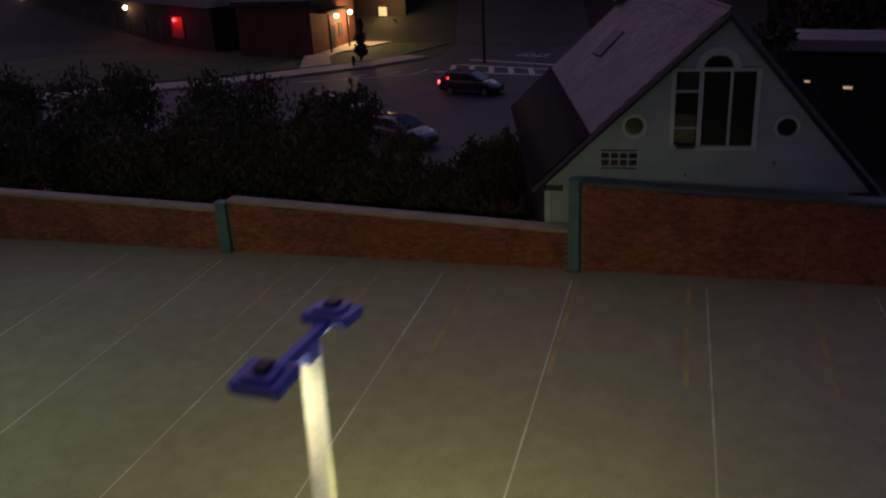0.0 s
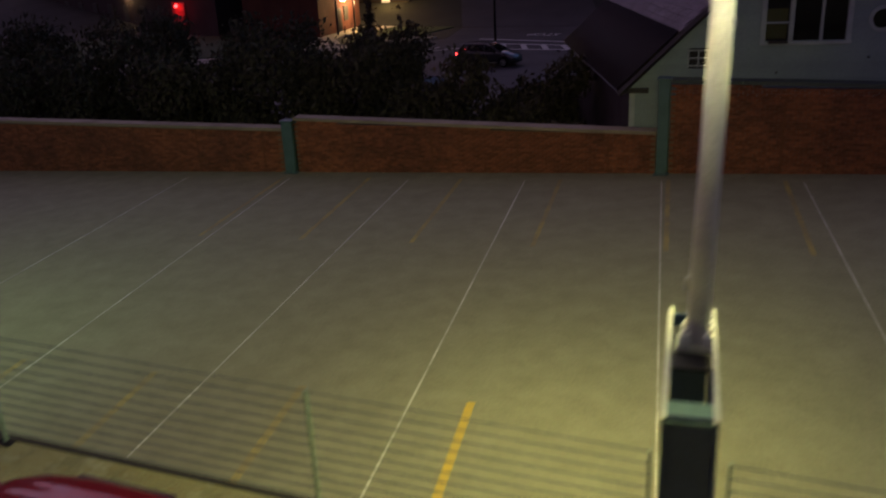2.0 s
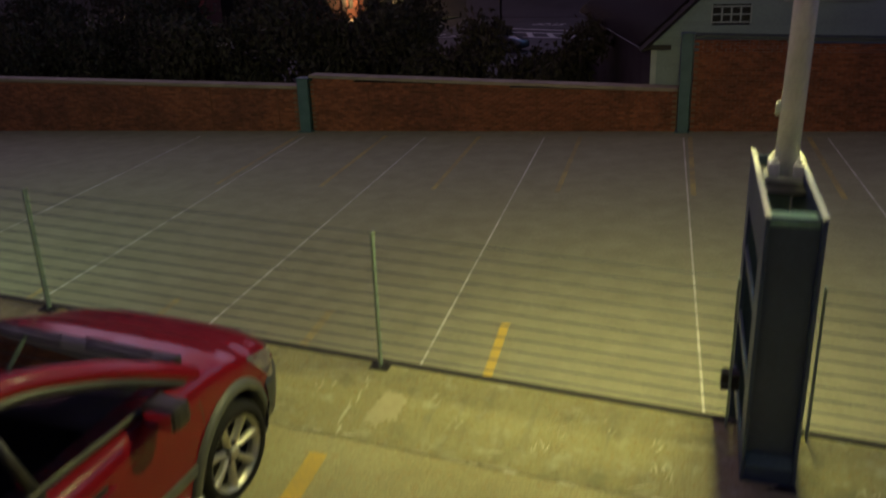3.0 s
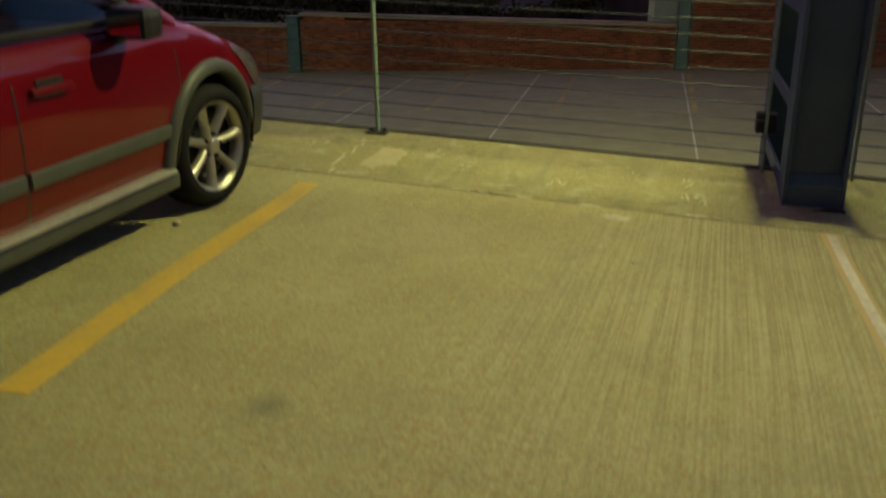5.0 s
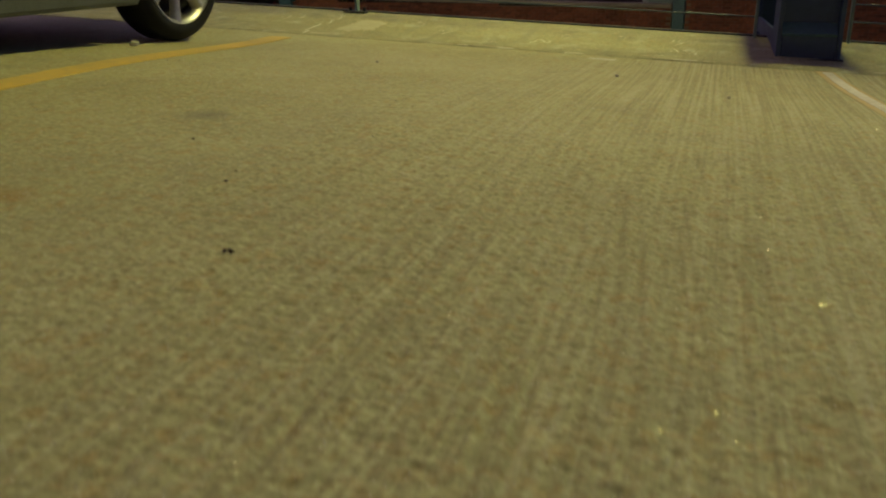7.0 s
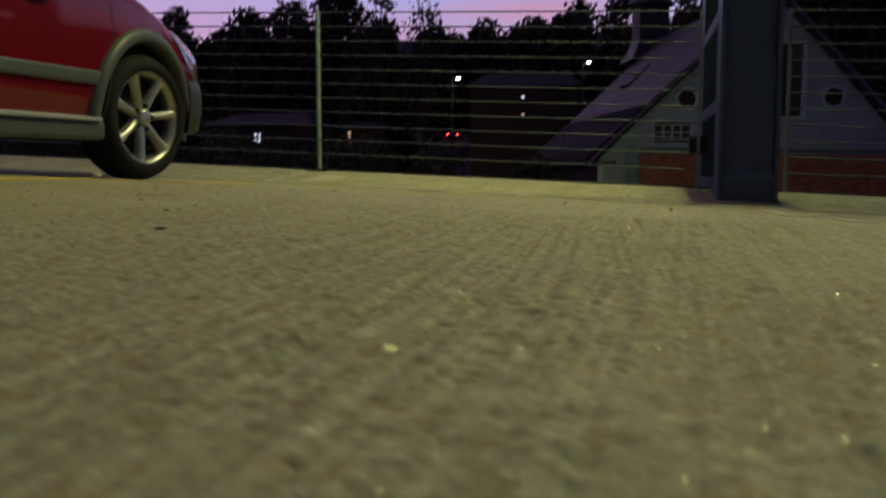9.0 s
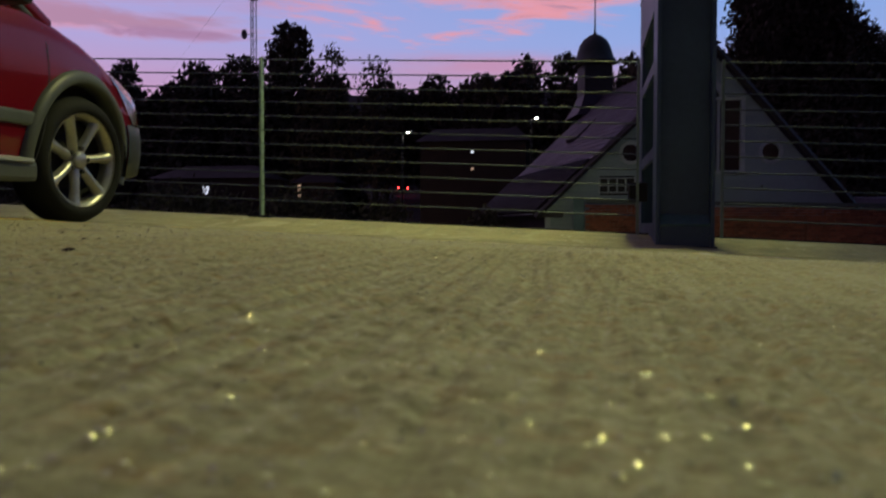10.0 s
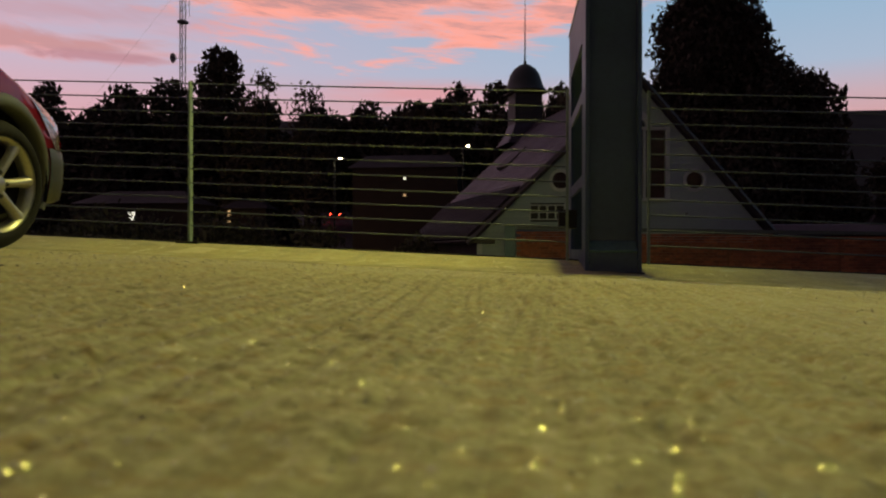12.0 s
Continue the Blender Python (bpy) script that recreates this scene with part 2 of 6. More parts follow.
# dark drips, a rusty spot and grease on the deck: place, size, cover, colour
DECK = concrete_deck(spots=((1.00, 3.21, 0.10, 0.55, (0.15, 0.15, 0.11, 1)), (1.11, 2.38, 0.09, 0.6, (0.30, 0.17, 0.05, 1)), (-0.9, 3.6, 0.3, 0.5, (0.14, 0.13, 0.09, 1)), (1.9, 5.2, 0.12, 0.25, (0.30, 0.20, 0.08, 1))))
KERB = concrete_deck("kerb_concrete", 0.25, 0.82, worn=True)
CRACK = mat("crack_dirt", (0.12, 0.10, 0.065), 0.9, scale=4, fine=40)
PALE_WEAR = mat("pale_worn_concrete", (0.40, 0.37, 0.225), 0.85, second=(0.33, 0.30, 0.18), scale=12, fine=90, bump=0.3)
SCUFF = mat("pale_patch", (0.54, 0.51, 0.36), 0.85, scale=9, fine=80, bump=0.3)
LOT = mat("worn_asphalt", (0.295, 0.293, 0.19), 0.85, second=(0.215, 0.214, 0.137), scale=2.2, fine=38, bump=0.45, dist=0.006, stretch=(1, 0.3, 1), amount=0.42)
ROAD = mat("road_asphalt", (0.048, 0.046, 0.052), 0.7, scale=0.4, fine=20, bump=0.3)
WHITE_LINE = mat("white_road_paint", (0.70, 0.68, 0.58), 0.7, second=(0.42, 0.40, 0.32), scale=2.2, fine=25, bump=0.2, amount=0.6)
LOT_WHITE = mat("worn_white_bay_paint", (0.70, 0.69, 0.62), 0.75, second=(0.40, 0.38, 0.31), scale=1.5, fine=18, bump=0.2, amount=0.6)
ROAD_WHITE = mat("crossing_paint", (0.62, 0.62, 0.62), 0.7, scale=2.2, fine=14, bump=0.2)
YELLOW_LINE = mat("yellow_road_paint", (0.62, 0.42, 0.05), 0.75, second=(0.44, 0.33, 0.09), scale=3.0, fine=40, bump=0.3, amount=0.5)
OLD_DECK_YELLOW = mat("rubbed_yellow_paint", (0.50, 0.36, 0.12), 0.8, second=(0.42, 0.34, 0.17), scale=4.0, fine=40, bump=0.3, amount=0.6)
OLD_YELLOW = mat("faded_yellow_paint", (0.46, 0.36, 0.11), 0.8, second=(0.29, 0.25, 0.13), scale=1.5, fine=14, bump=0.2, amount=0.7)
BRICK = mat("red_brick", (0.33, 0.108, 0.050), 0.85, second=(0.17, 0.060, 0.036), scale=0.9, fine=12, bump=0.3, island=0.30, amount=0.6)
BRICK_ONE = mat("red_brick_piece", (0.33, 0.108, 0.050), 0.85, second=(0.17, 0.060, 0.036), scale=0.9, fine=12, bump=0.3, obj_random=0.30, amount=0.6)
MORTAR = mat("mortar", (0.26, 0.17, 0.12), 0.9, scale=3, fine=60)
DARK_JOINT = mat("joint_filler", (0.21, 0.085, 0.045), 0.9, scale=3, fine=40)
COPING = mat("coping_stone", (0.36, 0.30, 0.22), 0.8, second=(0.24, 0.20, 0.15), scale=1.5, fine=30, bump=0.3)
PIER_PAINT = mat("slate_blue_steel_paint", (0.036, 0.068, 0.125), 0.45, second=(0.027, 0.050, 0.088), scale=2.5, fine=35, bump=0.08, amount=0.5)
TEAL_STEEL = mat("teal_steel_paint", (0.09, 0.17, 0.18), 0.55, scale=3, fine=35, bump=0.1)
GALV = mat("galvanised_steel", (0.55, 0.56, 0.53), 0.45, metal=0.6, scale=6, fine=40, bump=0.08)
WIRE = mat("fence_cable_steel", (0.080, 0.106, 0.124), 0.5, metal=0.2, scale=5, fine=60, bump=0.0)
POST_PAINT = mat("green_grey_post_paint", (0.22, 0.30, 0.24), 0.5, scale=4, fine=40, bump=0.1)
DARK_STEEL_AND_GAP = mat("dark_steel_and_edge_gap", (0.022, 0.021, 0.018), 0.85, scale=4, fine=40, bump=0.2)
POLE_PAINT = mat("pale_pole_paint", (0.78, 0.78, 0.74), 0.5, scale=3, fine=40, bump=0.06)
# Blue put into the housing's colour for the sky's light falling on it.
HEAD_SKY_BLUE = mat("lamp_housing_sky_tint", (0.11, 0.14, 0.56), 0.4, scale=8, fine=60, bump=0.06)
LED = glow("lamp_panel", (1.0, 0.95, 0.5), 62.0)
CAR_RED = mat("red_car_paint", (0.145, 0.0012, 0.006), 0.5, second=(0.12, 0.001, 0.005), scale=2, fine=200, bump=0.0, coat=0.75, amount=0.4, spec=0.05)
CAR_DARK = mat("dark_car_paint", (0.02, 0.02, 0.025), 0.3, scale=2, fine=200, bump=0.0, coat=1.0)
CAR_SILVER = mat("silver_car_paint", (0.09, 0.09, 0.13), 0.3, metal=0.5, scale=2, fine=200, bump=0.0, coat=1.0)
CLADDING = mat("grey_plastic_cladding", (0.078, 0.085, 0.076), 0.5, scale=6, fine=120, bump=0.08)
# The cladding's grey again, darkened for the shade on the red car's bumpers.
SHADED_CLADDING = mat("shaded_bumper_plastic", (0.040, 0.043, 0.042), 0.5, scale=6, fine=120, bump=0.08)
BLACK = mat("black_plastic", (0.012, 0.012, 0.013), 0.5, scale=6, fine=120, bump=0.08)
RUBBER = mat("tyre_rubber", (0.010, 0.010, 0.010), 0.8, scale=8, fine=90, bump=0.2, spec=0.25)
ALLOY = mat("alloy_wheel", (0.46, 0.45, 0.42), 0.36, metal=0.75, scale=8, fine=80, bump=0.03)
CHROME = mat("polished_metal", (0.75, 0.75, 0.75), 0.12, metal=1.0, scale=8, fine=80, bump=0.0)
CAR_GLASS = glass("car_glass", (0.30, 0.32, 0.34))
RED_LENS = glow("tail_lamp", (1.0, 0.03, 0.03), 22.0)
DULL_RED = mat("red_lens_plastic", (0.3, 0.01, 0.01), 0.2, scale=5, fine=50, bump=0.0)
SIDING = mat("pale_painted_clapboard", (0.30, 0.375, 0.39), 0.7, second=(0.23, 0.295, 0.31), scale=1.2, fine=18, bump=0.15, obj_random=0.05, amount=0.4)
TRIM = mat("white_trim_paint", (0.48, 0.54, 0.55), 0.6, scale=3, fine=30, bump=0.1)
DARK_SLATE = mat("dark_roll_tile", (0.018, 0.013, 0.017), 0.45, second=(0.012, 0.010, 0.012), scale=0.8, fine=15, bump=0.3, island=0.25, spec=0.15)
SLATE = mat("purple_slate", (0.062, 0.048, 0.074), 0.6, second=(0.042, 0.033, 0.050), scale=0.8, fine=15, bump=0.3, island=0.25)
LENS_CAR = mat("headlamp_plastic", (0.30, 0.24, 0.27), 0.12, metal=0.5, scale=5, fine=60, bump=0.0, coat=1.0)
SIDE_WALL_BROWN = mat("dark_brown_side_wall", (0.11, 0.088, 0.085), 0.75, scale=1.2, fine=20, bump=0.2)
ROLL_TILE = mat("dark_roll_tile_piece", (0.018, 0.013, 0.017), 0.5, second=(0.012, 0.010, 0.012), scale=0.8, fine=15, bump=0.1, spec=0.1)
FASCIA = mat("dark_fascia", (0.035, 0.03, 0.032), 0.6, scale=3, fine=30, bump=0.1)
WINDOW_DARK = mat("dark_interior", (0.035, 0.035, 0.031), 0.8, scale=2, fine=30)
CURTAIN = mat("yellowed_blind", (0.30, 0.27, 0.10), 0.8, scale=3, fine=40)
PANE = glass("window_pane", (0.75, 0.8, 0.8))
COPPER = mat("weathered_dome_metal", (0.04, 0.055, 0.05), 0.6, metal=0.0, scale=3, fine=30)
BARK = mat("bark", (0.05, 0.04, 0.03), 0.9, scale=3, fine=20, bump=0.5, dist=0.02)
LEAF = mat("dusk_foliage", (0.082, 0.072, 0.054), 0.9, second=(0.055, 0.048, 0.038), scale=0.5, fine=6, bump=0.0, island=0.4, spec=0.12)
GRASS = mat("lawn", (0.05, 0.08, 0.02), 0.9, second=(0.03, 0.05, 0.015), scale=0.6, fine=14, bump=0.5, dist=0.03)
GROUND = mat("dark_earth", (0.03, 0.032, 0.026), 0.95, scale=0.3, fine=6, bump=0.3, dist=0.05)
PATH_STONE = mat("path_concrete", (0.42, 0.37, 0.30), 0.85, scale=0.8, fine=20, bump=0.2)
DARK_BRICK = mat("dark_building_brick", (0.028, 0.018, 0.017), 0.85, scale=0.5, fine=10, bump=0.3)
HALL_BRICK = mat("warm_hall_brick", (0.15, 0.046, 0.026), 0.85, second=(0.09, 0.03, 0.02), scale=0.7, fine=12, bump=0.3)
DARK_COPING = mat("dark_metal_coping", (0.075, 0.095, 0.095), 0.6, second=(0.05, 0.065, 0.065), scale=1.5, fine=30, bump=0.2)
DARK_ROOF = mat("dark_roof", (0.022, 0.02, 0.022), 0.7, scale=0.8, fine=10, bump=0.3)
PALE_ROOF = mat("pale_roof_sheet", (0.24, 0.21, 0.27), 0.5, scale=0.8, fine=10, bump=0.2)
WARM_BULB = glow("warm_lamp_glass", (1.0, 0.62, 0.28), 30.0)
COOL_BULB = glow("street_lamp_glass", (1.0, 0.93, 0.8), 60.0)
RED_PANEL = mat("red_panel_paint", (0.30, 0.02, 0.02), 0.6, scale=1.0, fine=12, bump=0.1)
RED_BULB = glow("red_lamp_glass", (1.0, 0.02, 0.02), 14.0)
LIT_WINDOW = glow("lit_window_glass", (0.9, 0.9, 1.0), 1.2)
DIM_WINDOW = glow("dim_window_glass", (1.0, 0.6, 0.35), 0.5)

# ---- mesh helpers ----


def part(name, bm, material, parent=None, label="", smooth=False):
    """Links a bmesh as one mesh object under a thing or a part."""
    me = bpy.data.meshes.new(name)
    bm.to_mesh(me)
    bm.free()
    me.materials.append(material)
    if smooth:
        for p in me.polygons:
            p.use_smooth = True
    ob = new(name, me)
    if parent:
        ob.parent = parent
    if label:
        ob["label"] = label
    return ob


def share(name, me, parent, m):
    """One more object on a shared mesh."""
    ob = new(name, me)
    ob.parent = parent
    ob.matrix_basis = m
    return ob


def empty(name, m, label="", category="", group="", kind=""):
    ob = new(name)
    ob.matrix_basis = m
    return tagged(ob, label, category, group, kind)


def box(bm, x0, y0, z0, x1, y1, z1, bevel=0.0, m=None):
    mm = Matrix.Translation(((x0 + x1) / 2, (y0 + y1) / 2, (z0 + z1) / 2)) @ Matrix.Diagonal((x1 - x0, y1 - y0, z1 - z0, 1))
    vs = bmesh.ops.create_cube(bm, size=1, matrix=(m @ mm) if m else mm)["verts"]
    if bevel:
        es = list({e for v in vs for e in v.link_edges})
        bmesh.ops.bevel(bm, geom=es, offset=bevel, segments=2, affect="EDGES", profile=0.6)
    return bm


def boxed(*a, **k):
    return box(bmesh.new(), *a, **k)


def tube(bm, a, b, r0, r1=None, seg=12, caps=True):
    a, b = Vector(a), Vector(b)
    d = b - a
    m = Matrix.Translation((a + b) / 2) @ d.to_track_quat("Z", "Y").to_matrix().to_4x4()
    bmesh.ops.create_cone(bm, cap_ends=caps, segments=seg, radius1=r0, radius2=r0 if r1 is None else r1, depth=d.length, matrix=m)
    return bm


def tubed(*a, **k):
    return tube(bmesh.new(), *a, **k)


def lathe(bm, profile, m, seg=32, close=False):
    """Turns a profile of (radius, height) round the z axis of m."""
    rings = []
    for r, h in profile:
        rings.append([bm.verts.new(m @ Vector((r * math.cos(2 * math.pi * i / seg), r * math.sin(2 * math.pi * i / seg), h))) for i in range(seg)])
    pairs = list(zip(rings, rings[1:])) + ([(rings[-1], rings[0])] if close else [])
    for a, b in pairs:
        for i in range(seg):
            j = (i + 1) % seg
            bm.faces.new((a[i], a[j], b[j], b[i]))
    return bm


def prism(bm, outline, z0, z1, m=None):
    """An upright prism over an outline of (x, y)."""
    m = m or Matrix()
    lo = [bm.verts.new(m @ Vector((x, y, z0))) for x, y in outline]
    hi = [bm.verts.new(m @ Vector((x, y, z1))) for x, y in outline]
    bm.faces.new(lo[::-1]), bm.faces.new(hi)
    for i in range(len(lo)):
        j = (i + 1) % len(lo)
        bm.faces.new((lo[i], lo[j], hi[j], hi[i]))
    return bm


def pydata(name, verts, faces, material, parent=None, smooth=False):
    me = bpy.data.meshes.new(name)
    me.from_pydata(verts, [], faces)
    me.materials.append(material)
    if smooth:
        for p in me.polygons:
            p.use_smooth = True
    ob = new(name, me)
    if parent:
        ob.parent = parent
    return ob


# ---- levels ----
def deck_z(x, y=5.72):
    """The upper ramp falls towards +x, and dips to a gutter at the kerb."""
    f = max(0.0, min(1.0, (5.5 - y) / 1.9))
    return 0.0435 * (2.6 - x) + CROWN * f * f * (3 - 2 * f)


CROWN = 0.055


def surf_z(x, y):
    """The deck or the kerb, whichever lies at y."""
    if y < 5.72:
        return deck_z(x, y)
    for (a, ha), (b, hb) in zip(KERB_LINE, KERB_LINE[1:]):
        if a <= y <= b:
            return deck_z(x) + ha + (hb - ha) * (y - a) / (b - a)
    return deck_z(x) + 0.074


KERB_LINE = [(5.72, 0.003), (5.80, 0.008), (5.95, 0.016), (6.10, 0.026), (6.38, 0.056), (6.66, 0.074)]


def lot_z(x, y):
    """The lower ramp rises towards +x."""
    return -1.62 + 0.037 * (x - 1.1) + 0.012 * (y - 22.8)


def ground_z(y):
    if y < 132:
        return -4.5 + max(0.0, y - 80) * 0.2
    return 5.9 + min(y - 132, 43) * 0.49 + max(0.0, y - 175) * 0.01


FENCE_Y, EDGE_Y, WALL_Y = 6.6, 6.68, 22.87


def sheet(name, xs, ys, zfun, material, label, category, kind="structure", thick=0.0):
    """A sloping slab over a grid, with a skirt of the given thickness."""
    bm = bmesh.new()
    g = [[bm.verts.new((x, y, zfun(x, y))) for x in xs] for y in ys]
    for j in range(len(ys) - 1):
        for i in range(len(xs) - 1):
            bm.faces.new((g[j][i], g[j][i + 1], g[j + 1][i + 1], g[j + 1][i]))
    if thick:
        r = bmesh.ops.extrude_edge_only(bm, edges=[e for e in bm.edges if e.is_boundary])
        for v in r["geom"]:
            if isinstance(v, bmesh.types.BMVert):
                v.co.z -= thick
    return tagged(part(name, bm, material), label, category, kind=kind)


def strip(name, x0, y0, x1, y1, w, zfun, lift, material, parent=None, label="", category="", seg=8, kind=""):
    """A thin painted strip, as a low slab that follows a slope."""
    bm = bmesh.new()
    d = Vector((x1 - x0, y1 - y0, 0))
    s = Vector((-d.y, d.x, 0)).normalized() * w / 2
    rows = []
    for i in range(seg + 1):
        p = Vector((x0, y0, 0)) + d * i / seg
        a, b = p + s, p - s
        rows.append([bm.verts.new((q.x, q.y, zfun(q.x, q.y) + h)) for q, h in ((a, 0.0), (a, lift), (b, lift), (b, 0.0))])
    for r, t in zip(rows, rows[1:]):
        for k in range(3):
            bm.faces.new((r[k], t[k], t[k + 1], r[k + 1]))
    bm.faces.new(rows[0]), bm.faces.new(rows[-1][::-1])
    bmesh.ops.recalc_face_normals(bm, faces=bm.faces)
    ob = part(name, bm, material, parent)
    return tagged(ob, label, category, kind=kind)


def lin(a, b, n):
    return [a + (b - a) * i / n for i in range(n + 1)]


# ---- ground, lot and deck ----
GROUND_YS = [-60, -20, 23.4, 60, 80, 100, 120, 132, 150, 175, 300, 2500]
sheet("ground", [-2500, -300, -120, -60, -30, 0, 30, 60, 120, 300, 2500], GROUND_YS, lambda x, y: ground_z(y), GROUND, "dark earth and rough grass below the parking ramps", "ground")
lot = sheet("lower_ramp", lin(-40, 40, 16), lin(6.5, WALL_Y + 0.1, 6), lot_z, LOT, "worn grey parking ramp lit from one lamp", "floor", thick=0.4)
deck = sheet("floor", lin(-30, 30, 20), lin(-16, 3.2, 6) + lin(3.4, 5.72, 11), deck_z, DECK, "broom-finished concrete parking deck in lamp light", "floor", thick=0.3)


def kerb_profile(bm):
    prof = [(5.70, -0.3), (5.70, -0.006), (5.735, 0.003), (5.80, 0.008), (5.95, 0.016), (6.10, 0.026), (6.38, 0.056), (EDGE_Y - 0.02, 0.074), (EDGE_Y, 0.062), (EDGE_Y, -0.45)]
    xs = lin(-30, 30, 40)
    g = [[bm.verts.new((x, y, deck_z(x) + h)) for y, h in prof] for x in xs]
    for a, b in zip(g, g[1:]):
        for k in range(len(prof) - 1):
            bm.faces.new((a[k], b[k], b[k + 1], a[k + 1]))
    bmesh.ops.recalc_face_normals(bm, faces=bm.faces)
    return bm


tagged(part("kerb", kerb_profile(bmesh.new()), KERB, smooth=False), "stained concrete kerb strip along the deck edge", "kerb", kind="structure")
def joint_line():
    """A thin crooked crack between deck and kerb."""
    rng = random.Random(77)
    bm = bmesh.new()
    rows = []
    for i in range(261):
        x = -5.0 + i * 0.05
        y, w = 5.722 + rng.uniform(-0.008, 0.008), rng.uniform(0.0008, 0.0035)
        rows.append([bm.verts.new((x, yy, deck_z(x) + 0.006)) for yy in (y - w, y + w)])
    for a, b in zip(rows, rows[1:]):
        bm.faces.new((a[0], b[0], b[1], a[1]))
    return bm


tagged(part("joint", joint_line(), CRACK), "thin dark crack between the deck and the kerb", "crack", kind="structure")
tagged(part("retaining_wall", boxed(-30, 6.30, -6, 30, 6.60, -0.6), KERB), "concrete wall under the upper deck edge", "wall", kind="structure")


# A near-black strip that stands in for the shadow gap at the deck edge.
def edge_gap_strip():
    bm = bmesh.new()
    xs = lin(-30, 30, 20)
    prof = [(EDGE_Y - 0.05, 0.070), (EDGE_Y - 0.05, 0.080), (EDGE_Y + 0.02, 0.080), (EDGE_Y + 0.02, -0.12), (EDGE_Y + 0.004, -0.12)]
    g = [[bm.verts.new((x, y, deck_z(x) + h)) for y, h in prof] for x in xs]
    for a, b in zip(g, g[1:]):
        for k in range(len(prof) - 1):
            bm.faces.new((a[k], b[k], b[k + 1], a[k + 1]))
    return bm


tagged(part("edge_shadow_gap", edge_gap_strip(), DARK_STEEL_AND_GAP), "dark strip in place of the shadow gap along the deck edge", "trim", kind="structure")


def on_deck(x, y):
    return deck_z(x, y)


def on_lot(x, y):
    return lot_z(x, y)


strip("bay_line", 0.005, 5.52, 0.25, 3.0, 0.12, on_deck, 0.004, YELLOW_LINE, None, "worn yellow bay line painted on the deck", "bay line", kind="structure")
strip("bay_line", 2.790, 5.80, 2.893, 3.85, 0.09, on_deck, 0.0015, OLD_DECK_YELLOW, None, "faded yellow bay line under a newer white one", "bay line", kind="structure")
strip("bay_line", 2.800, 5.70, 2.896, 3.85, 0.045, on_deck, 0.003, WHITE_LINE, None, "narrow white line over an older yellow one", "bay line", kind="structure")
for k in range(-4, 4):
    x = 1.33 + 3.38 * k
    far, near = {-2: (0.20, -0.12), 1: (-0.20, -0.10)}.get(k, (0.0, 0.0))
    strip("bay_line", x + far, 22.2, x + 1.23 + near, 7.0, 0.03, on_lot, 0.006, LOT_WHITE, None, "thin white bay line across the lower ramp", "bay line", kind="structure")
for k in range(-3, 4):
    x = -1.15 + 2.63 * k
    strip("bay_line", x, 22.3, x + 0.33, 17.6, 0.10, on_lot, 0.004, OLD_YELLOW, None, "faded yellow bay line by the brick wall", "bay line", kind="structure")
for k in (-3, -2, -1, 0, 2, 3):
    x = -0.33 + 2.63 * k
    strip("bay_line", x, 11.6, x + 0.45, 7.0, 0.12, on_lot, 0.004, YELLOW_LINE if k >= 0 else OLD_YELLOW, None, "worn yellow bay line on the lower ramp", "bay line", kind="structure")


# ---- brick wall at the far side of the lot ----
# stretches: x0, x1, top at x0, top at x1
STRETCHES = [(-30.0, -9.20, -0.67, -0.71), (-8.85, 1.10, -0.40, -0.55), (1.42, 24.0, 0.72, 0.36)]
wall = empty("wall_brick", pose(0, 0, 0), "red brick parapet wall with stone coping", "wall", kind="structure")
for x0, x1, t0, t1 in STRETCHES:
    part("core", boxed(x0, WALL_Y + 0.02, -3.2, x1, WALL_Y + 0.33, min(t0, t1) - 0.08), MORTAR, wall)
    bm = bmesh.new()
    n = max(2, int((x1 - x0) / 1.55))
    for i in range(n):
        a, b = x0 + (x1 - x0) * i / n + 0.004, x0 + (x1 - x0) * (i + 1) / n - 0.004
        za, zb = t0 + (t1 - t0) * i / n, t0 + (t1 - t0) * (i + 1) / n
        vs = [bm.verts.new(p) for y in (WALL_Y - 0.05, WALL_Y + 0.38) for p in ((a, y, za - 0.085), (b, y, zb - 0.085), (b, y, zb), (a, y, za))]
        for q in ((0, 1, 2, 3), (7, 6, 5, 4), (0, 4, 5, 1), (3, 2, 6, 7), (0, 3, 7, 4), (1, 5, 6, 2)):
            bm.faces.new([vs[k] for k in q])
    part("coping", bm, COPING if x0 < 0 else DARK_COPING, wall, "weathered coping stones" if x0 < 0 else "dark metal coping")


def wall_joint(x, top, half):
    part("expansion_joint", boxed(x - half, WALL_Y - 0.011, lot_z(x, WALL_Y) - 0.05, x + half, WALL_Y + 0.02, top - 0.09), DARK_JOINT, wall, "dark vertical joint in the brickwork")


for x in lin(-27.6, -9.9, 8):
    wall_joint(x, -0.70, 0.02)
for x in (-7.1, -4.75, -2.4, -0.05):
    wall_joint(x, -0.56, 0.02)
for x in (4.0, 6.6, 9.2, 11.8, 14.4):
    wall_joint(x, 0.45, 0.025)


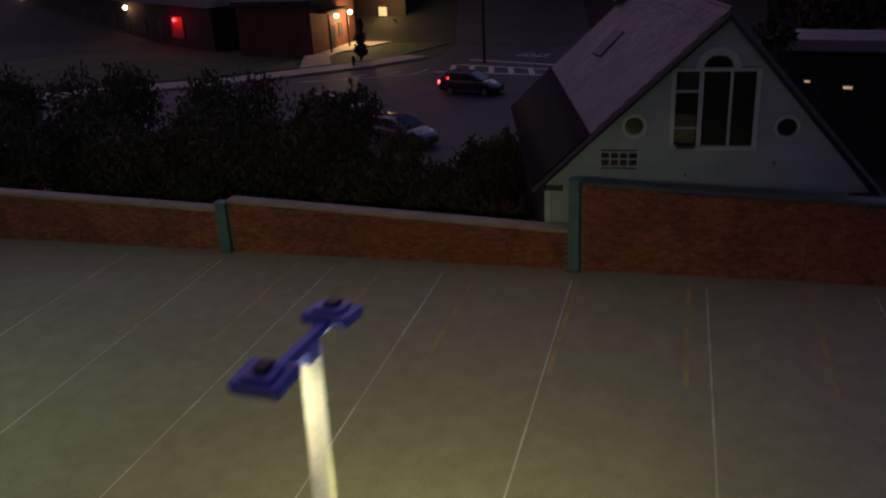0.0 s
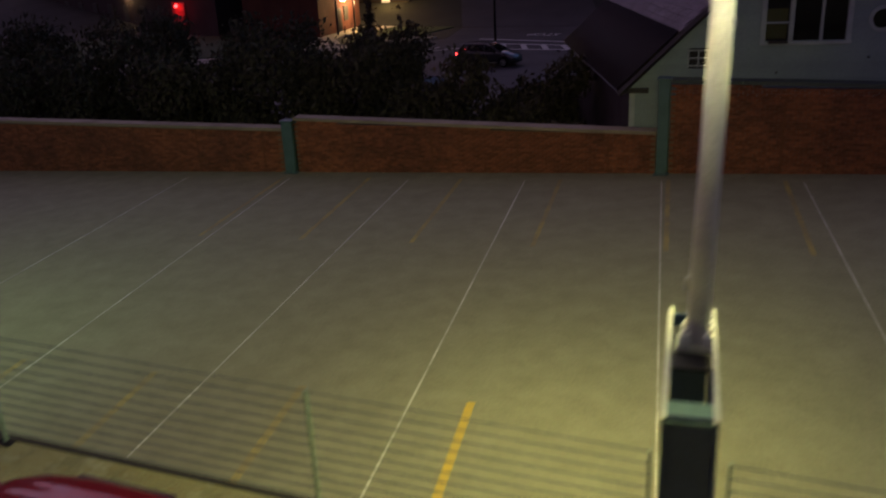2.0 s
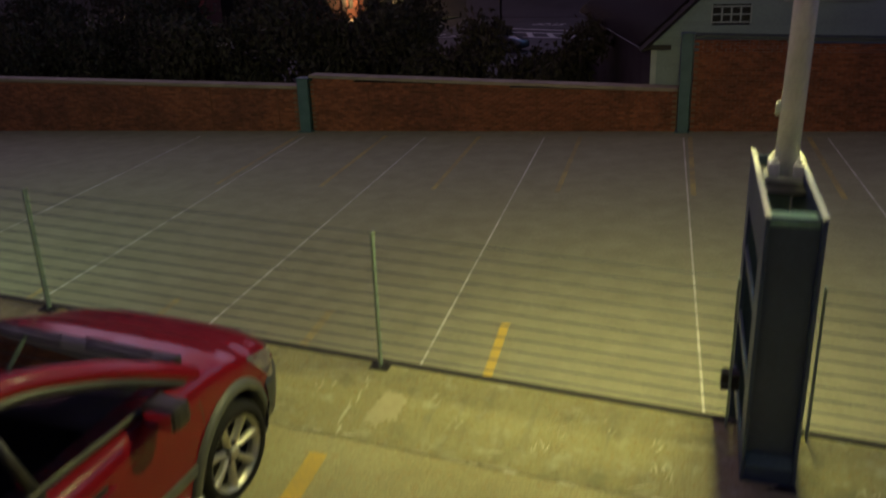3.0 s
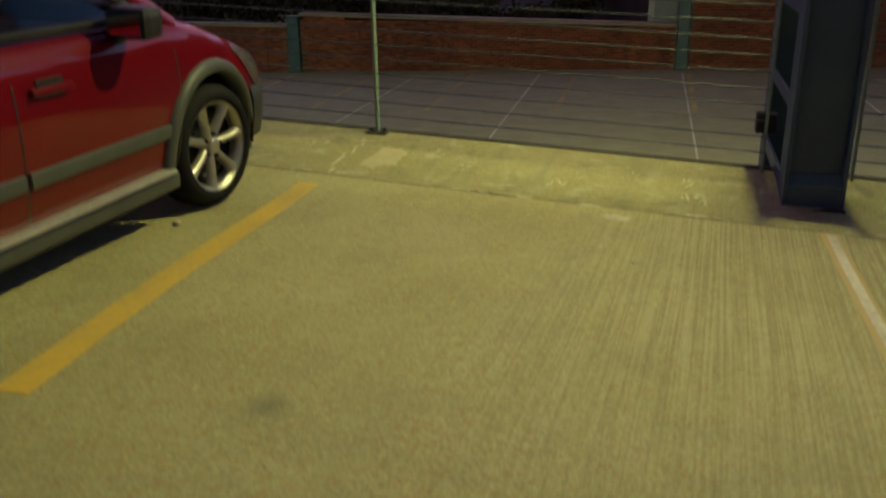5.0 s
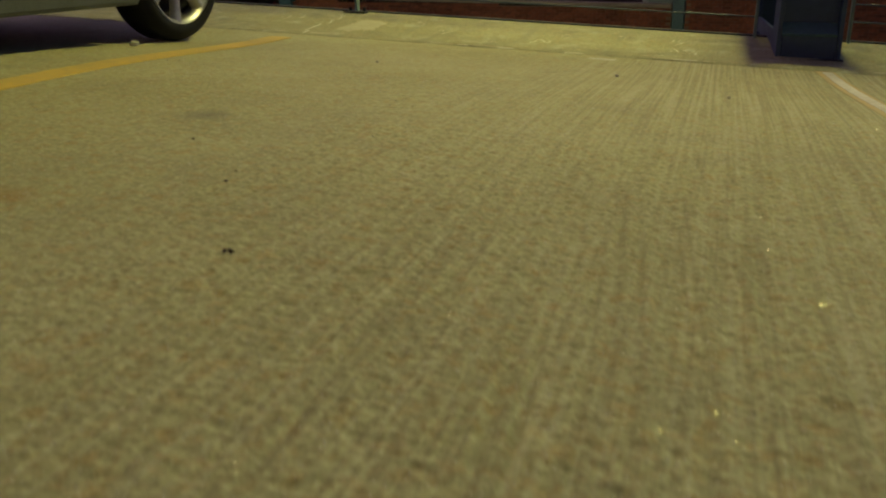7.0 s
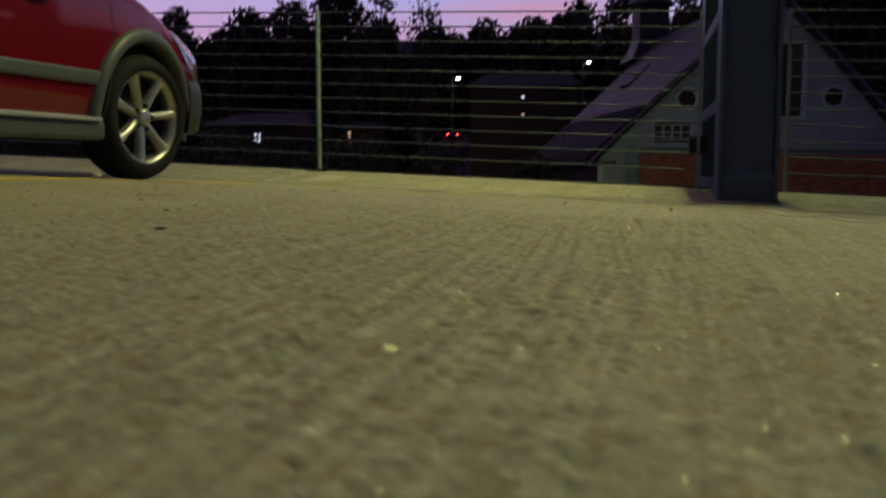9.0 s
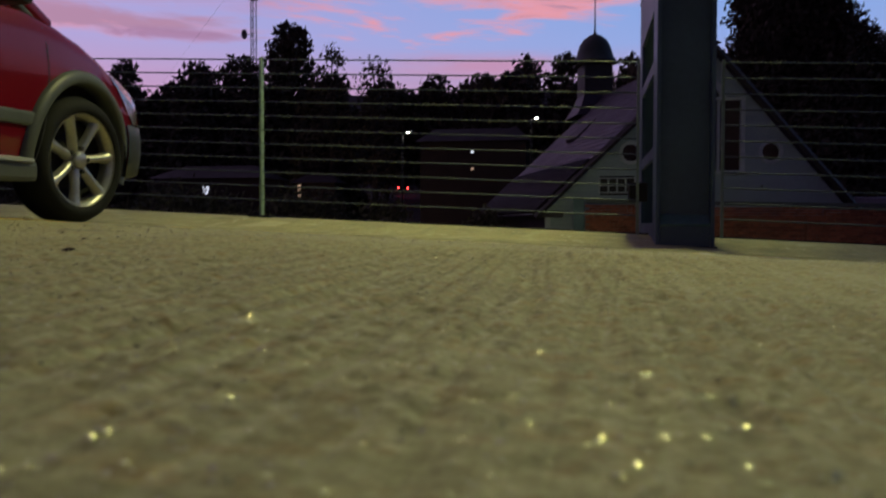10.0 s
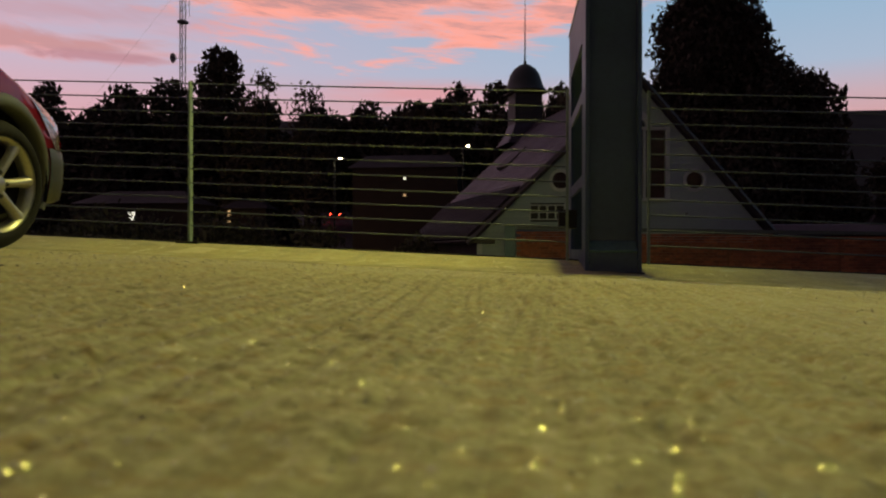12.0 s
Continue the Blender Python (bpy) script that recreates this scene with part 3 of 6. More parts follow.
def pilaster(x, top, half):
    ob = empty("pilaster", pose(x, WALL_Y, 0), "teal painted steel column against the brick wall", "column", "columns in the brick wall")
    z0 = lot_z(x, WALL_Y) - 0.05
    part("flange", boxed(-half, -0.13, z0, half, -0.10, top, 0.006), TEAL_STEEL, ob)
    part("web", boxed(-0.012, -0.10, z0, 0.012, 0.14, top), TEAL_STEEL, ob)
    part("flange", boxed(-half, 0.14, z0, half, 0.17, top, 0.006), TEAL_STEEL, ob)
    part("cap_plate", boxed(-half - 0.03, -0.16, top, half + 0.03, 0.2, top + 0.02, 0.004), TEAL_STEEL, ob)
    part("base_plate", boxed(-half - 0.05, -0.2, z0, half + 0.05, 0.2, z0 + 0.075, 0.005), TEAL_STEEL, ob)


pilaster(-9.03, -0.50, 0.16)
pilaster(1.26, 0.74, 0.13)

# ---- cable fence ----
PIERS = (2.737, -9.38)
POST_H = 1.075


def fence_post_parts(parent, x, z):
    p = part("post", boxed(x - 0.008, FENCE_Y - 0.024, z, x + 0.008, FENCE_Y + 0.024, z + POST_H, 0.003), POST_PAINT, parent, "flat green-grey steel post")
    if abs(x - PIERS[0]) < 0.4:
        return
    part("foot_plate", boxed(x - 0.075, FENCE_Y - 0.06, z - 0.004, x + 0.075, FENCE_Y + 0.06, z + 0.012, 0.003), DARK_STEEL_AND_GAP, p)
    for s in (-0.05, 0.05):
        part("anchor_bolt", tubed((x + s, FENCE_Y, z + 0.01), (x + s, FENCE_Y, z + 0.035), 0.011, seg=6), DARK_STEEL_AND_GAP, p)


def kerb_top(x):
    return deck_z(x) + 0.068


def cable_fence(xs, label):
    ob = empty("cable_fence", pose(0, 0, 0), label, "fence", "fences along the deck edge")
    for x in xs:
        fence_post_parts(ob, x, kerb_top(x))
    for k in range(11):
        h = 0.118 + 0.0945 * k
        for a, b in zip(xs, xs[1:]):
            part("cable", tubed((a, FENCE_Y, kerb_top(a) + h), (b, FENCE_Y, kerb_top(b) + h), 0.0048, seg=8, caps=False), WIRE, ob, smooth=True)
    return ob


cable_fence([-9.10, -6.1, -3.06, 0.0, 2.485], "steel post and cable fence along the deck edge")
cable_fence([-18.3, -15.2, -12.2, -9.66], "steel post and cable fence beyond the far pier")
cable_fence([2.985, 6.0, 9.05, 12.1], "steel post and cable fence beyond the pier")

# ---- steel pier with the lamp pole ----
PY0, PY1, PTOP = 6.08, 7.60, 1.718


def steel_pier(PX, PTOP, drop):
    ob = empty("steel_pier", Matrix.Translation((PX, PY0, 0)) @ Matrix.Rotation(radians(2.6), 4, "Z") @ Matrix.Translation((0, -PY0, 0)), "slate blue built-up steel pier standing at the deck edge", "pier")
    z0 = deck_z(PX) + 0.01
    w = 0.147
    zr = lot_z(PX, 7.4)
    # front column: a web between two flange plates
    part("front_web", boxed(-w + 0.011, PY0 + 0.075, z0, w - 0.011, PY0 + 0.09, PTOP - 0.02), PIER_PAINT, ob)
    for s in (-1, 1):
        # side plates with tall openings: stiles, rails and battens
        x0, x1 = (s * w - 0.011, s * w + 0.011)
        side = part("side_plate", box(boxed(x0, PY0, z0, x1, PY0 + 0.25, PTOP, 0.003), x0, PY0 + 0.25, PTOP - 0.34, x1, PY1 - 0.22, PTOP), PIER_PAINT, ob)
        part("rear_stile", boxed(x0, PY1 - 0.22, zr, x1, PY1, PTOP, 0.003), PIER_PAINT, side)
        for zb in (0.52 + drop, 1.02 + drop):
            part("batten", boxed(x0 + 0.002, PY0 + 0.25, zb, x1 - 0.002, PY1 - 0.22, zb + 0.07, 0.002), PIER_PAINT, side)
        part("bottom_rail", boxed(x0 + 0.002, PY0 + 0.25, z0 + 0.05, x1 - 0.002, PY1 - 0.22, z0 + 0.14, 0.002), PIER_PAINT, side)
        part("top_lip", boxed(x0 - 0.006, PY0 - 0.004, PTOP, x1 + 0.006, PY1 + 0.004, PTOP + 0.014, 0.003), GALV, side, "bare worn top edge")
    part("rear_web", boxed(-w + 0.02, PY1 - 0.055, zr, w - 0.02, PY1 - 0.035, PTOP - 0.02), PIER_PAINT, ob)
    # Paler than the pier paint: lamp light on this plate is in its colour.
    part("stiffener", box(bmesh.new(), -w + 0.013, -0.045, -0.008, w - 0.013, 0.045, 0.008, 0.002, Matrix.Translation((0, PY0 + 0.034, 0.160 + drop)) @ Matrix.Rotation(radians(38), 4, "X")), TEAL_STEEL, ob, "stiffener plate near the foot, paler teal for lamp light on it")
    part("skirt_plate", boxed(-w + 0.013, PY0 + 0.004, z0, w - 0.013, PY0 + 0.03, 0.128 + drop, 0.003), PIER_PAINT, ob)
    part("base_plate", boxed(-w - 0.02, PY0 - 0.05, z0 - 0.015, w + 0.02, PY0 + 0.5, z0 + 0.012, 0.004), DARK_STEEL_AND_GAP, ob)
    part("mortar_bed", boxed(-w - 0.03, PY0 - 0.09, z0 - 0.02, w + 0.06, PY0 + 0.5, z0 - 0.002, 0.006), KERB, ob)
    part("top_plate", boxed(-w + 0.012, 6.85, PTOP - 0.10, w - 0.012, 7.5, PTOP - 0.08, 0.003), BLACK, ob)
    part("cross_plate", boxed(-w + 0.012, PY0 + 0.06, PTOP - 0.07, w - 0.012, PY0 + 0.30, PTOP - 0.05, 0.003), TEAL_STEEL, ob)
    part("cable_bracket", boxed(-w - 0.13, 6.72, 0.28 + drop, -w - 0.012, 6.82, 0.40 + drop, 0.01), DARK_STEEL_AND_GAP, ob)
    part("hook_plate", boxed(w + 0.012, 6.5, 0.72 + drop, w + 0.03, 6.58, 1.18 + drop, 0.004), DARK_STEEL_AND_GAP, ob)
    return ob


HEAD_Y, HEAD_TIP = {-1: -0.52, 1: 0.34}, {-1: 6, 1: -6}


def lamp_pole(POLE_X, PTOP, POLE_TOP, colour, POLE_Y=7.2, turn=0, power=1.0, tilt=None, spread=None, lean=0.0):
    ob = empty("lamp_post", pose(POLE_X, POLE_Y, PTOP - 0.08), "pale lamp post with two flat lamp heads, on a pier or added on the deck", "lamp post")
    h = POLE_TOP - PTOP + 0.08
    part("base_plate", boxed(-0.13, -0.13, 0, 0.13, 0.13, 0.025, 0.005), GALV, ob)
    pole = part("pole", tubed((0, 0, 0.02), (0, 0, h), 0.075, 0.068, seg=32), POLE_PAINT, ob, "pale tapered pole", smooth=True)
    for sx in (-1, 1):
        for sy in (-1, 1):
            lug = part("clamp_block", boxed(sx * 0.075 - 0.035, sy * 0.075 - 0.035, 0.025, sx * 0.075 + 0.035, sy * 0.075 + 0.035, 0.12, 0.012), POLE_PAINT, ob)
            part("nut", tubed((sx * 0.075, sy * 0.075, 0.12), (sx * 0.075, sy * 0.075, 0.15), 0.02, seg=6), POLE_PAINT, lug)
    part("side_fitting", boxed(-0.105, -0.02, 0.42, -0.07, 0.02, 0.50, 0.006), GALV, ob)
    arm = part("cross_arm", box(boxed(-0.05, -0.07, h - 0.02, 0.05, 0.07, h + 0.10, 0.012), -0.035, -0.42, h + 0.085, 0.035, 0.34, h + 0.15, 0.015), HEAD_SKY_BLUE, ob)
    for s in (-1, 1):
        y = HEAD_Y[s]
        m = pose(0, y, h + 0.15, HEAD_TIP[s])
        head = part("lamp_head", box(bmesh.new(), -0.165, -0.14, -0.03, 0.165, 0.14, 0.028, 0.022, m), HEAD_SKY_BLUE, ob, "flat lamp head", smooth=False)
        part("fin_box", box(bmesh.new(), -0.10, -0.10, 0.026, 0.10, 0.09, 0.055, 0.012, m), HEAD_SKY_BLUE, head)
        part("knuckle", box(bmesh.new(), -0.045, -0.05, 0.03, 0.045, 0.07, 0.085, 0.015, m), BLACK, head, "dark swivel joint")
        bezel = bmesh.new()
        for a in ((-0.155, -0.13, -0.05, 0.155, -0.115, -0.028), (-0.155, 0.115, -0.05, 0.155, 0.13, -0.028), (-0.155, -0.115, -0.05, -0.143, 0.115, -0.028), (0.143, -0.115, -0.05, 0.155, 0.115, -0.028)):
            box(bezel, *a, 0, m)
        part("bezel", bezel, HEAD_SKY_BLUE, head)
        part("light_panel", box(bmesh.new(), -0.14, -0.11, -0.034, 0.14, 0.11, -0.029, 0, m), LED, head, "bright yellowish light panel")
        la = bpy.data.lights.new("lamp_light", "AREA")
        la.shape, la.size, la.size_y = "RECTANGLE", 0.15, 0.05
        la.energy, la.color, la.spread = LAMP_WATTS[s] * power, colour, radians(spread or (112 if s > 0 else 140))
        lo = new("lamp_light", la)
        lo.matrix_basis = pose(POLE_X + h * math.sin(radians(lean)), POLE_Y, 0, 0, 0, turn) @ pose(0.03, HEAD_Y[s] - 0.05, POLE_TOP + 0.045, 0, 0, LAMP_YAW[s]) @ pose(0, 0, 0, tilt * s if tilt else LAMP_TILT[s])
    ob.matrix_basis = ob.matrix_basis @ pose(0, 0, 0, 0, lean, turn)
    return ob


for px in PIERS:
    dz = deck_z(px) - deck_z(PIERS[0])
    steel_pier(px, PTOP + dz, dz)
    lamp_pole(px - 0.018, PTOP + dz, 4.40 + dz, LAMP_COLOUR if px > 0 else FAR_LAMP_COLOUR, lean=0.85, power=1.0 if px > 0 else 0.5)

# Added post, always out of sight, to brighten the pier front and the deck.
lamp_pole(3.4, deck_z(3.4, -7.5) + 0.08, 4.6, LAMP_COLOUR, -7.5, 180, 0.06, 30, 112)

# ---- cars ----
def catmull(pts, n):
    """Points along a smooth line through pts."""
    out = []
    p = [Vector(q) for q in pts]
    p = [p[0] * 2 - p[1]] + p + [p[-1] * 2 - p[-2]]
    for i in range(1, len(p) - 2):
        for k in range(n):
            t = k / n
            a, b, c, d = p[i - 1], p[i], p[i + 1], p[i + 2]
            out.append(0.5 * ((2 * b) + (c - a) * t + (2 * a - 5 * b + 4 * c - d) * t * t + (3 * b - a - 3 * c + d) * t ** 3))
    out.append(p[-2])
    return out


HALF, AXLE_R, TYRE_R, STEER = 0.865, -2.55, 0.312, 4.5


def interp(table, y):
    for (a, va), (b, vb) in zip(table, table[1:]):
        if a >= y >= b:
            f = (a - y) / (a - b) if a != b else 0
            f = f * f * (3 - 2 * f) * 0.35 + f * 0.65
            return va + (vb - va) * f
    return table[0][1] if y > table[0][0] else table[-1][1]


TOP = [(0.83, 0.56), (0.79, 0.62), (0.68, 0.69), (0.51, 0.76), (0.30, 0.82), (0.15, 0.875), (0.0, 0.922), (-0.2, 0.962), (-0.4, 0.985), (-0.6, 0.975), (-1.2, 0.965), (-3.0, 1.0), (-3.35, 0.98), (-3.5, 0.84)]
WIDE = [(0.83, 0.48), (0.79, 0.60), (0.69, 0.72), (0.55, 0.79), (0.35, 0.825), (0.15, 0.845), (-0.3, HALF), (-2.7, HALF), (-3.3, 0.81), (-3.5, 0.68)]


def body_section(y):
    zt, w = interp(TOP, y), interp(WIDE, y)
    zb = 0.235 if -3.2 < y < 0.5 else 0.27
    pts = [(0, 0, zt + 0.045), (w * 0.35, 0, zt + 0.042), (w * 0.70, 0, zt + 0.022), (w * 0.90, 0, zt - 0.02), (w * 0.972, 0, zt - 0.075), (w * 0.995, 0, zt - 0.19), (w * 1.0, 0, 0.58), (w * 0.992, 0, 0.42), (w * 0.975, 0, 0.32), (w * 0.955, 0, zb)]
    return catmull(pts, 4)


def car_shell():
    ys = [0.83, 0.815, 0.79, 0.75, 0.69, 0.63] + lin(0.58, -3.25, 96) + [-3.32, -3.40, -3.46, -3.49, -3.5]
    bm = bmesh.new()
    rows = []
    for y in ys:
        half = body_section(y)
        pts = [(-p.x, y, p.z) for p in half[::-1][:-1]] + [(p.x, y, p.z) for p in half]
        rows.append([bm.verts.new(p) for p in pts])
    for a, b in zip(rows, rows[1:]):
        for k in range(len(a) - 1):
            bm.faces.new((a[k], a[k + 1], b[k + 1], b[k]))
    bm.faces.new(rows[0][::-1]), bm.faces.new(rows[-1])
    gone = []
    for f in bm.faces:
        c = f.calc_center_median()
        for ax in (0.0, AXLE_R):
            if abs(c.x) > 0.5 and math.hypot(c.y - ax, c.z - TYRE_R) < 0.385:
                gone.append(f)
                break
        else:
            # the cabin opening
            if abs(c.x) < 0.66 and -3.15 < c.y < -0.33 and c.z > 0.8:
                gone.append(f)
    bmesh.ops.delete(bm, geom=gone, context="FACES")
    bmesh.ops.recalc_face_normals(bm, faces=bm.faces)
    return bm


def side_x(y, z, out=0.0):
    """Half width of the body at a height."""
    pts = body_section(y)[12:]
    for p, q in zip(pts, pts[1:]):
        if p.z >= z >= q.z:
            f = (p.z - z) / max(1e-6, p.z - q.z)
            return p.x + (q.x - p.x) * f + out
    return (pts[0].x if z > pts[0].z else pts[-1].x) + out


def arch_flare(ax, s):
    bm = bmesh.new()
    prof = [(0.372, -0.06), (0.372, 0.02), (0.385, 0.03), (0.415, 0.028), (0.436, 0.012), (0.440, -0.02)]
    rows = []
    for i in range(37):
        a = radians(-16 + 212 * i / 36)
        row = []
        for r, o in prof:
            y, z = ax + r * math.cos(a), TYRE_R + r * math.sin(a)
            row.append(bm.verts.new((s * (side_x(y, max(0.3, z)) + o), y, max(0.2, z))))
        rows.append(row)
    for a, b in zip(rows, rows[1:]):
        for k in range(len(prof) - 1):
            bm.faces.new((a[k], a[k + 1], b[k + 1], b[k]))
    bmesh.ops.recalc_face_normals(bm, faces=bm.faces)
    return bm


def wheel(parent, s, ax, spokes=7):
    """A wheel at x side s; the outer face looks along s * x."""
    m = Matrix.Translation((s * 0.765, ax, TYRE_R)) @ Matrix.Rotation(radians(-STEER if ax == 0.0 else 0.0), 4, "Z") @ Matrix.Rotation(s * math.pi / 2, 4, "Y")
    R, hw = TYRE_R, 0.105
    ob = part("wheel", lathe(bmesh.new(), [(R - 0.09, -hw), (R - 0.05, -hw - 0.004), (R - 0.014, -hw + 0.02), (R, -hw + 0.05), (R, hw - 0.05), (R - 0.014, hw - 0.02), (R - 0.04, hw + 0.001), (R - 0.065, hw + 0.003), (R - 0.082, hw - 0.012), (R - 0.09, hw - 0.05)], m, 48, close=True), RUBBER, parent, "black tyre on alloy wheel", smooth=True)
    rr = R - 0.082
    part("rim", lathe(bmesh.new(), [(rr, hw - 0.006), (rr, hw - 0.014), (rr - 0.014, hw - 0.016), (rr - 0.022, hw - 0.05), (rr - 0.03, -hw + 0.02), (rr - 0.02, -hw), (rr + 0.002, -hw)], m, 48), ALLOY, ob, "silver alloy rim", smooth=True)
    part("brake_disc", lathe(bmesh.new(), [(0.001, 0.0), (0.14, 0.0), (0.14, -0.02), (0.001, -0.02)], m, 32), DARK_STEEL_AND_GAP, ob)
    part("barrel", lathe(bmesh.new(), [(rr - 0.03, 0.03), (rr - 0.035, -0.05), (0.10, -0.06), (0.001, -0.06)], m, 32), BLACK, ob, smooth=True)
    for i in range(spokes):
        a = 2 * math.pi * i / spokes - 0.105
        bm = bmesh.new()
        mm = m @ Matrix.Rotation(a, 4, "Z")
        prof = [(0.030, 0.030, 0.060), (0.065, 0.025, 0.068), (0.11, 0.022, 0.075), (0.16, 0.023, 0.080), (rr - 0.035, 0.028, 0.084), (rr - 0.008, 0.040, 0.086)]
        rows = []
        for r, w, h in prof:
            rows.append([bm.verts.new(mm @ Vector(q)) for q in ((r, -w, h - 0.035), (r, -w * 0.85, h - 0.010), (r, -w * 0.35, h + 0.004), (r, w * 0.35, h + 0.004), (r, w * 0.85, h - 0.010), (r, w, h - 0.035))])
        for p, q in zip(rows, rows[1:]):
            for k in range(5):
                bm.faces.new((p[k], q[k], q[k + 1], p[k + 1]))
        part("spoke", bm, ALLOY, ob, smooth=True)
    part("hub_cap", lathe(bmesh.new(), [(0.043, 0.05), (0.043, 0.080), (0.034, 0.087), (0.001, 0.088)], m, 24), ALLOY, ob, smooth=True)
    for i in range(5):
        a = 2 * math.pi * i / 5 + 0.4
        c = m @ Vector((0.060 * math.cos(a), 0.060 * math.sin(a), 0.05))
        d = m @ Vector((0.060 * math.cos(a), 0.060 * math.sin(a), 0.078))
        part("wheel_nut", tubed(c, d, 0.011, seg=6), DARK_STEEL_AND_GAP, ob)
    return ob


def plate(pts, thick, normal):
    """A panel between corner points (a fan of quads), with thickness."""
    bm = bmesh.new()
    nrm = Vector(normal) * thick
    lo = [bm.verts.new(Vector(p)) for p in pts]
    hi = [bm.verts.new(Vector(p) + nrm) for p in pts]
    bm.faces.new(lo), bm.faces.new(hi[::-1])
    for i in range(len(lo)):
        j = (i + 1) % len(lo)
        bm.faces.new((lo[j], lo[i], hi[i], hi[j]))
    bmesh.ops.recalc_face_normals(bm, faces=bm.faces)
    return bm


def ribbon(pts, w, out, s):
    """A moulding that follows the body side through (y, z) points."""
    bm = bmesh.new()
    rows = []
    for y, z in pts:
        x = side_x(y, z)
        rows.append([bm.verts.new((s * (x + o), y, z + h)) for o, h in ((-0.01, w / 2 + 0.006), (out * 0.8, w / 2), (out, w * 0.3), (out, -w * 0.3), (out * 0.8, -w / 2), (-0.01, -w / 2 - 0.006))])
    for a, b in zip(rows, rows[1:]):
        for k in range(5):
            bm.faces.new((a[k], a[k + 1], b[k + 1], b[k]))
    bm.faces.new(rows[0]), bm.faces.new(rows[-1])
    bmesh.ops.recalc_face_normals(bm, faces=bm.faces)
    return bm


ROOF_Z, ROOF_F, ROOF_B = 1.45, -1.18, -2.95


def car(name, m, paint, label, clad=CLADDING, tail=None):
    ob = empty(name, m, label, "car")
    part("body", car_shell(), paint, ob, smooth=True)
    part("underbody", boxed(-0.70, -3.2, 0.205, 0.70, 0.45, 0.29), BLACK, ob)
    # cabin tub, dashboard and seats, seen through the glass
    part("cabin_floor", boxed(-0.72, -3.1, 0.32, 0.72, -0.35, 0.36), BLACK, ob)
    part("dashboard", boxed(-0.68, -0.85, 0.70, 0.68, -0.36, 0.94, 0.05), BLACK, ob)
    for sx in (-0.36, 0.36):
        for sy in (-1.55, -2.45):
            seat = part("seat", boxed(sx - 0.25, sy - 0.05, 0.40, sx + 0.25, sy + 0.5, 0.60, 0.06), BLACK, ob)
            part("seat_back", boxed(sx - 0.24, sy - 0.16, 0.55, sx + 0.24, sy - 0.02, 1.12, 0.05), BLACK, seat)
            part("headrest", boxed(sx - 0.12, sy - 0.15, 1.13, sx + 0.12, sy - 0.06, 1.28, 0.03), BLACK, seat)
    # greenhouse: base line and roof line on each side
    def base(y):
        return Vector((side_x(min(y, -0.5), 0.88) - 0.07, y, interp(TOP, y) - 0.012))

    def top(y):
        yy = max(ROOF_B, min(ROOF_F, y))
        return Vector((0.60, yy, ROOF_Z - 0.025 - 0.035 * abs(yy + 2.0)))

    bm = bmesh.new()
    rows = []
    for y in lin(ROOF_F + 0.02, ROOF_B - 0.05, 12):
        t = top(y)
        row = catmull([(-t.x, t.y, t.z), (-t.x + 0.06, t.y, t.z + 0.035), (-0.25, t.y, t.z + 0.065), (0.25, t.y, t.z + 0.065), (t.x - 0.06, t.y, t.z + 0.035), (t.x, t.y, t.z)], 3)
        rows.append([bm.verts.new((p.x, y, p.z)) for p in row])
    for a, b in zip(rows, rows[1:]):
        for k in range(len(a) - 1):
            bm.faces.new((a[k], b[k], b[k + 1], a[k + 1]))
    bmesh.ops.solidify(bm, geom=bm.faces[:], thickness=0.02)
    part("roof", bm, paint, ob, smooth=True)
    wl, wr = Vector((-0.71, -0.22, 1.015)), Vector((0.71, -0.22, 1.015))
    part("windscreen", plate([wl, wr, Vector((0.575, ROOF_F + 0.03, ROOF_Z - 0.015)), Vector((-0.575, ROOF_F + 0.03, ROOF_Z - 0.015))], 0.006, (0, -0.45, -0.89)), CAR_GLASS, ob)
    part("cowl", boxed(-0.69, -0.36, 0.95, 0.69, -0.17, 1.022, 0.02), BLACK, ob)
    for sx, ex in ((-0.55, 0.02), (0.10, 0.6)):
        part("wiper", tubed((sx, -0.20, 1.035), (ex, -0.30, 1.075), 0.009, seg=6), BLACK, ob)
    part("rear_window", plate([(-0.60, -3.38, 1.0), (0.60, -3.38, 1.0), (0.55, ROOF_B - 0.06, ROOF_Z - 0.05), (-0.55, ROOF_B - 0.06, ROOF_Z - 0.05)], 0.006, (0, 0.6, -0.8)), CAR_GLASS, ob)
    for s in (-1, 1):
        def sd(v):
            return Vector((s * v.x, v.y, v.z))
        # pillars: A, B, C, D
        for (yb, yt, r) in ((-1.32, -1.42, 0.032), (-2.25, -2.22, 0.032), (-3.28, ROOF_B, 0.05)):
            a, b = sd(base(yb)), sd(top(yt))
            part("pillar", tubed(a - Vector((0, 0, 0.03)), b + Vector((0, 0, 0.01)), r, r * 0.85, seg=8), BLACK, ob, smooth=True)
        a, b = base(-0.20), top(ROOF_F)
        rail = catmull([a - Vector((0, 0, 0.02)), a.lerp(b, 0.33) + Vector((0.012, 0, 0.022)), a.lerp(b, 0.68) + Vector((0.022, 0, 0.034)), b + Vector((0.012, -0.06, 0.012)), top(-1.6) + Vector((0.008, 0, 0.014)), top(-2.3) + Vector((0.006, 0, 0.014)), top(ROOF_B) + Vector((0, -0.04, 0.010))], 6)
        for nm, wide, deep, inset, stuff in (("cant_rail", 0.050, 0.030, 0.0, paint), ("window_frame", 0.024, 0.022, 0.062, BLACK)):
            bmr = bmesh.new()
            rows = []
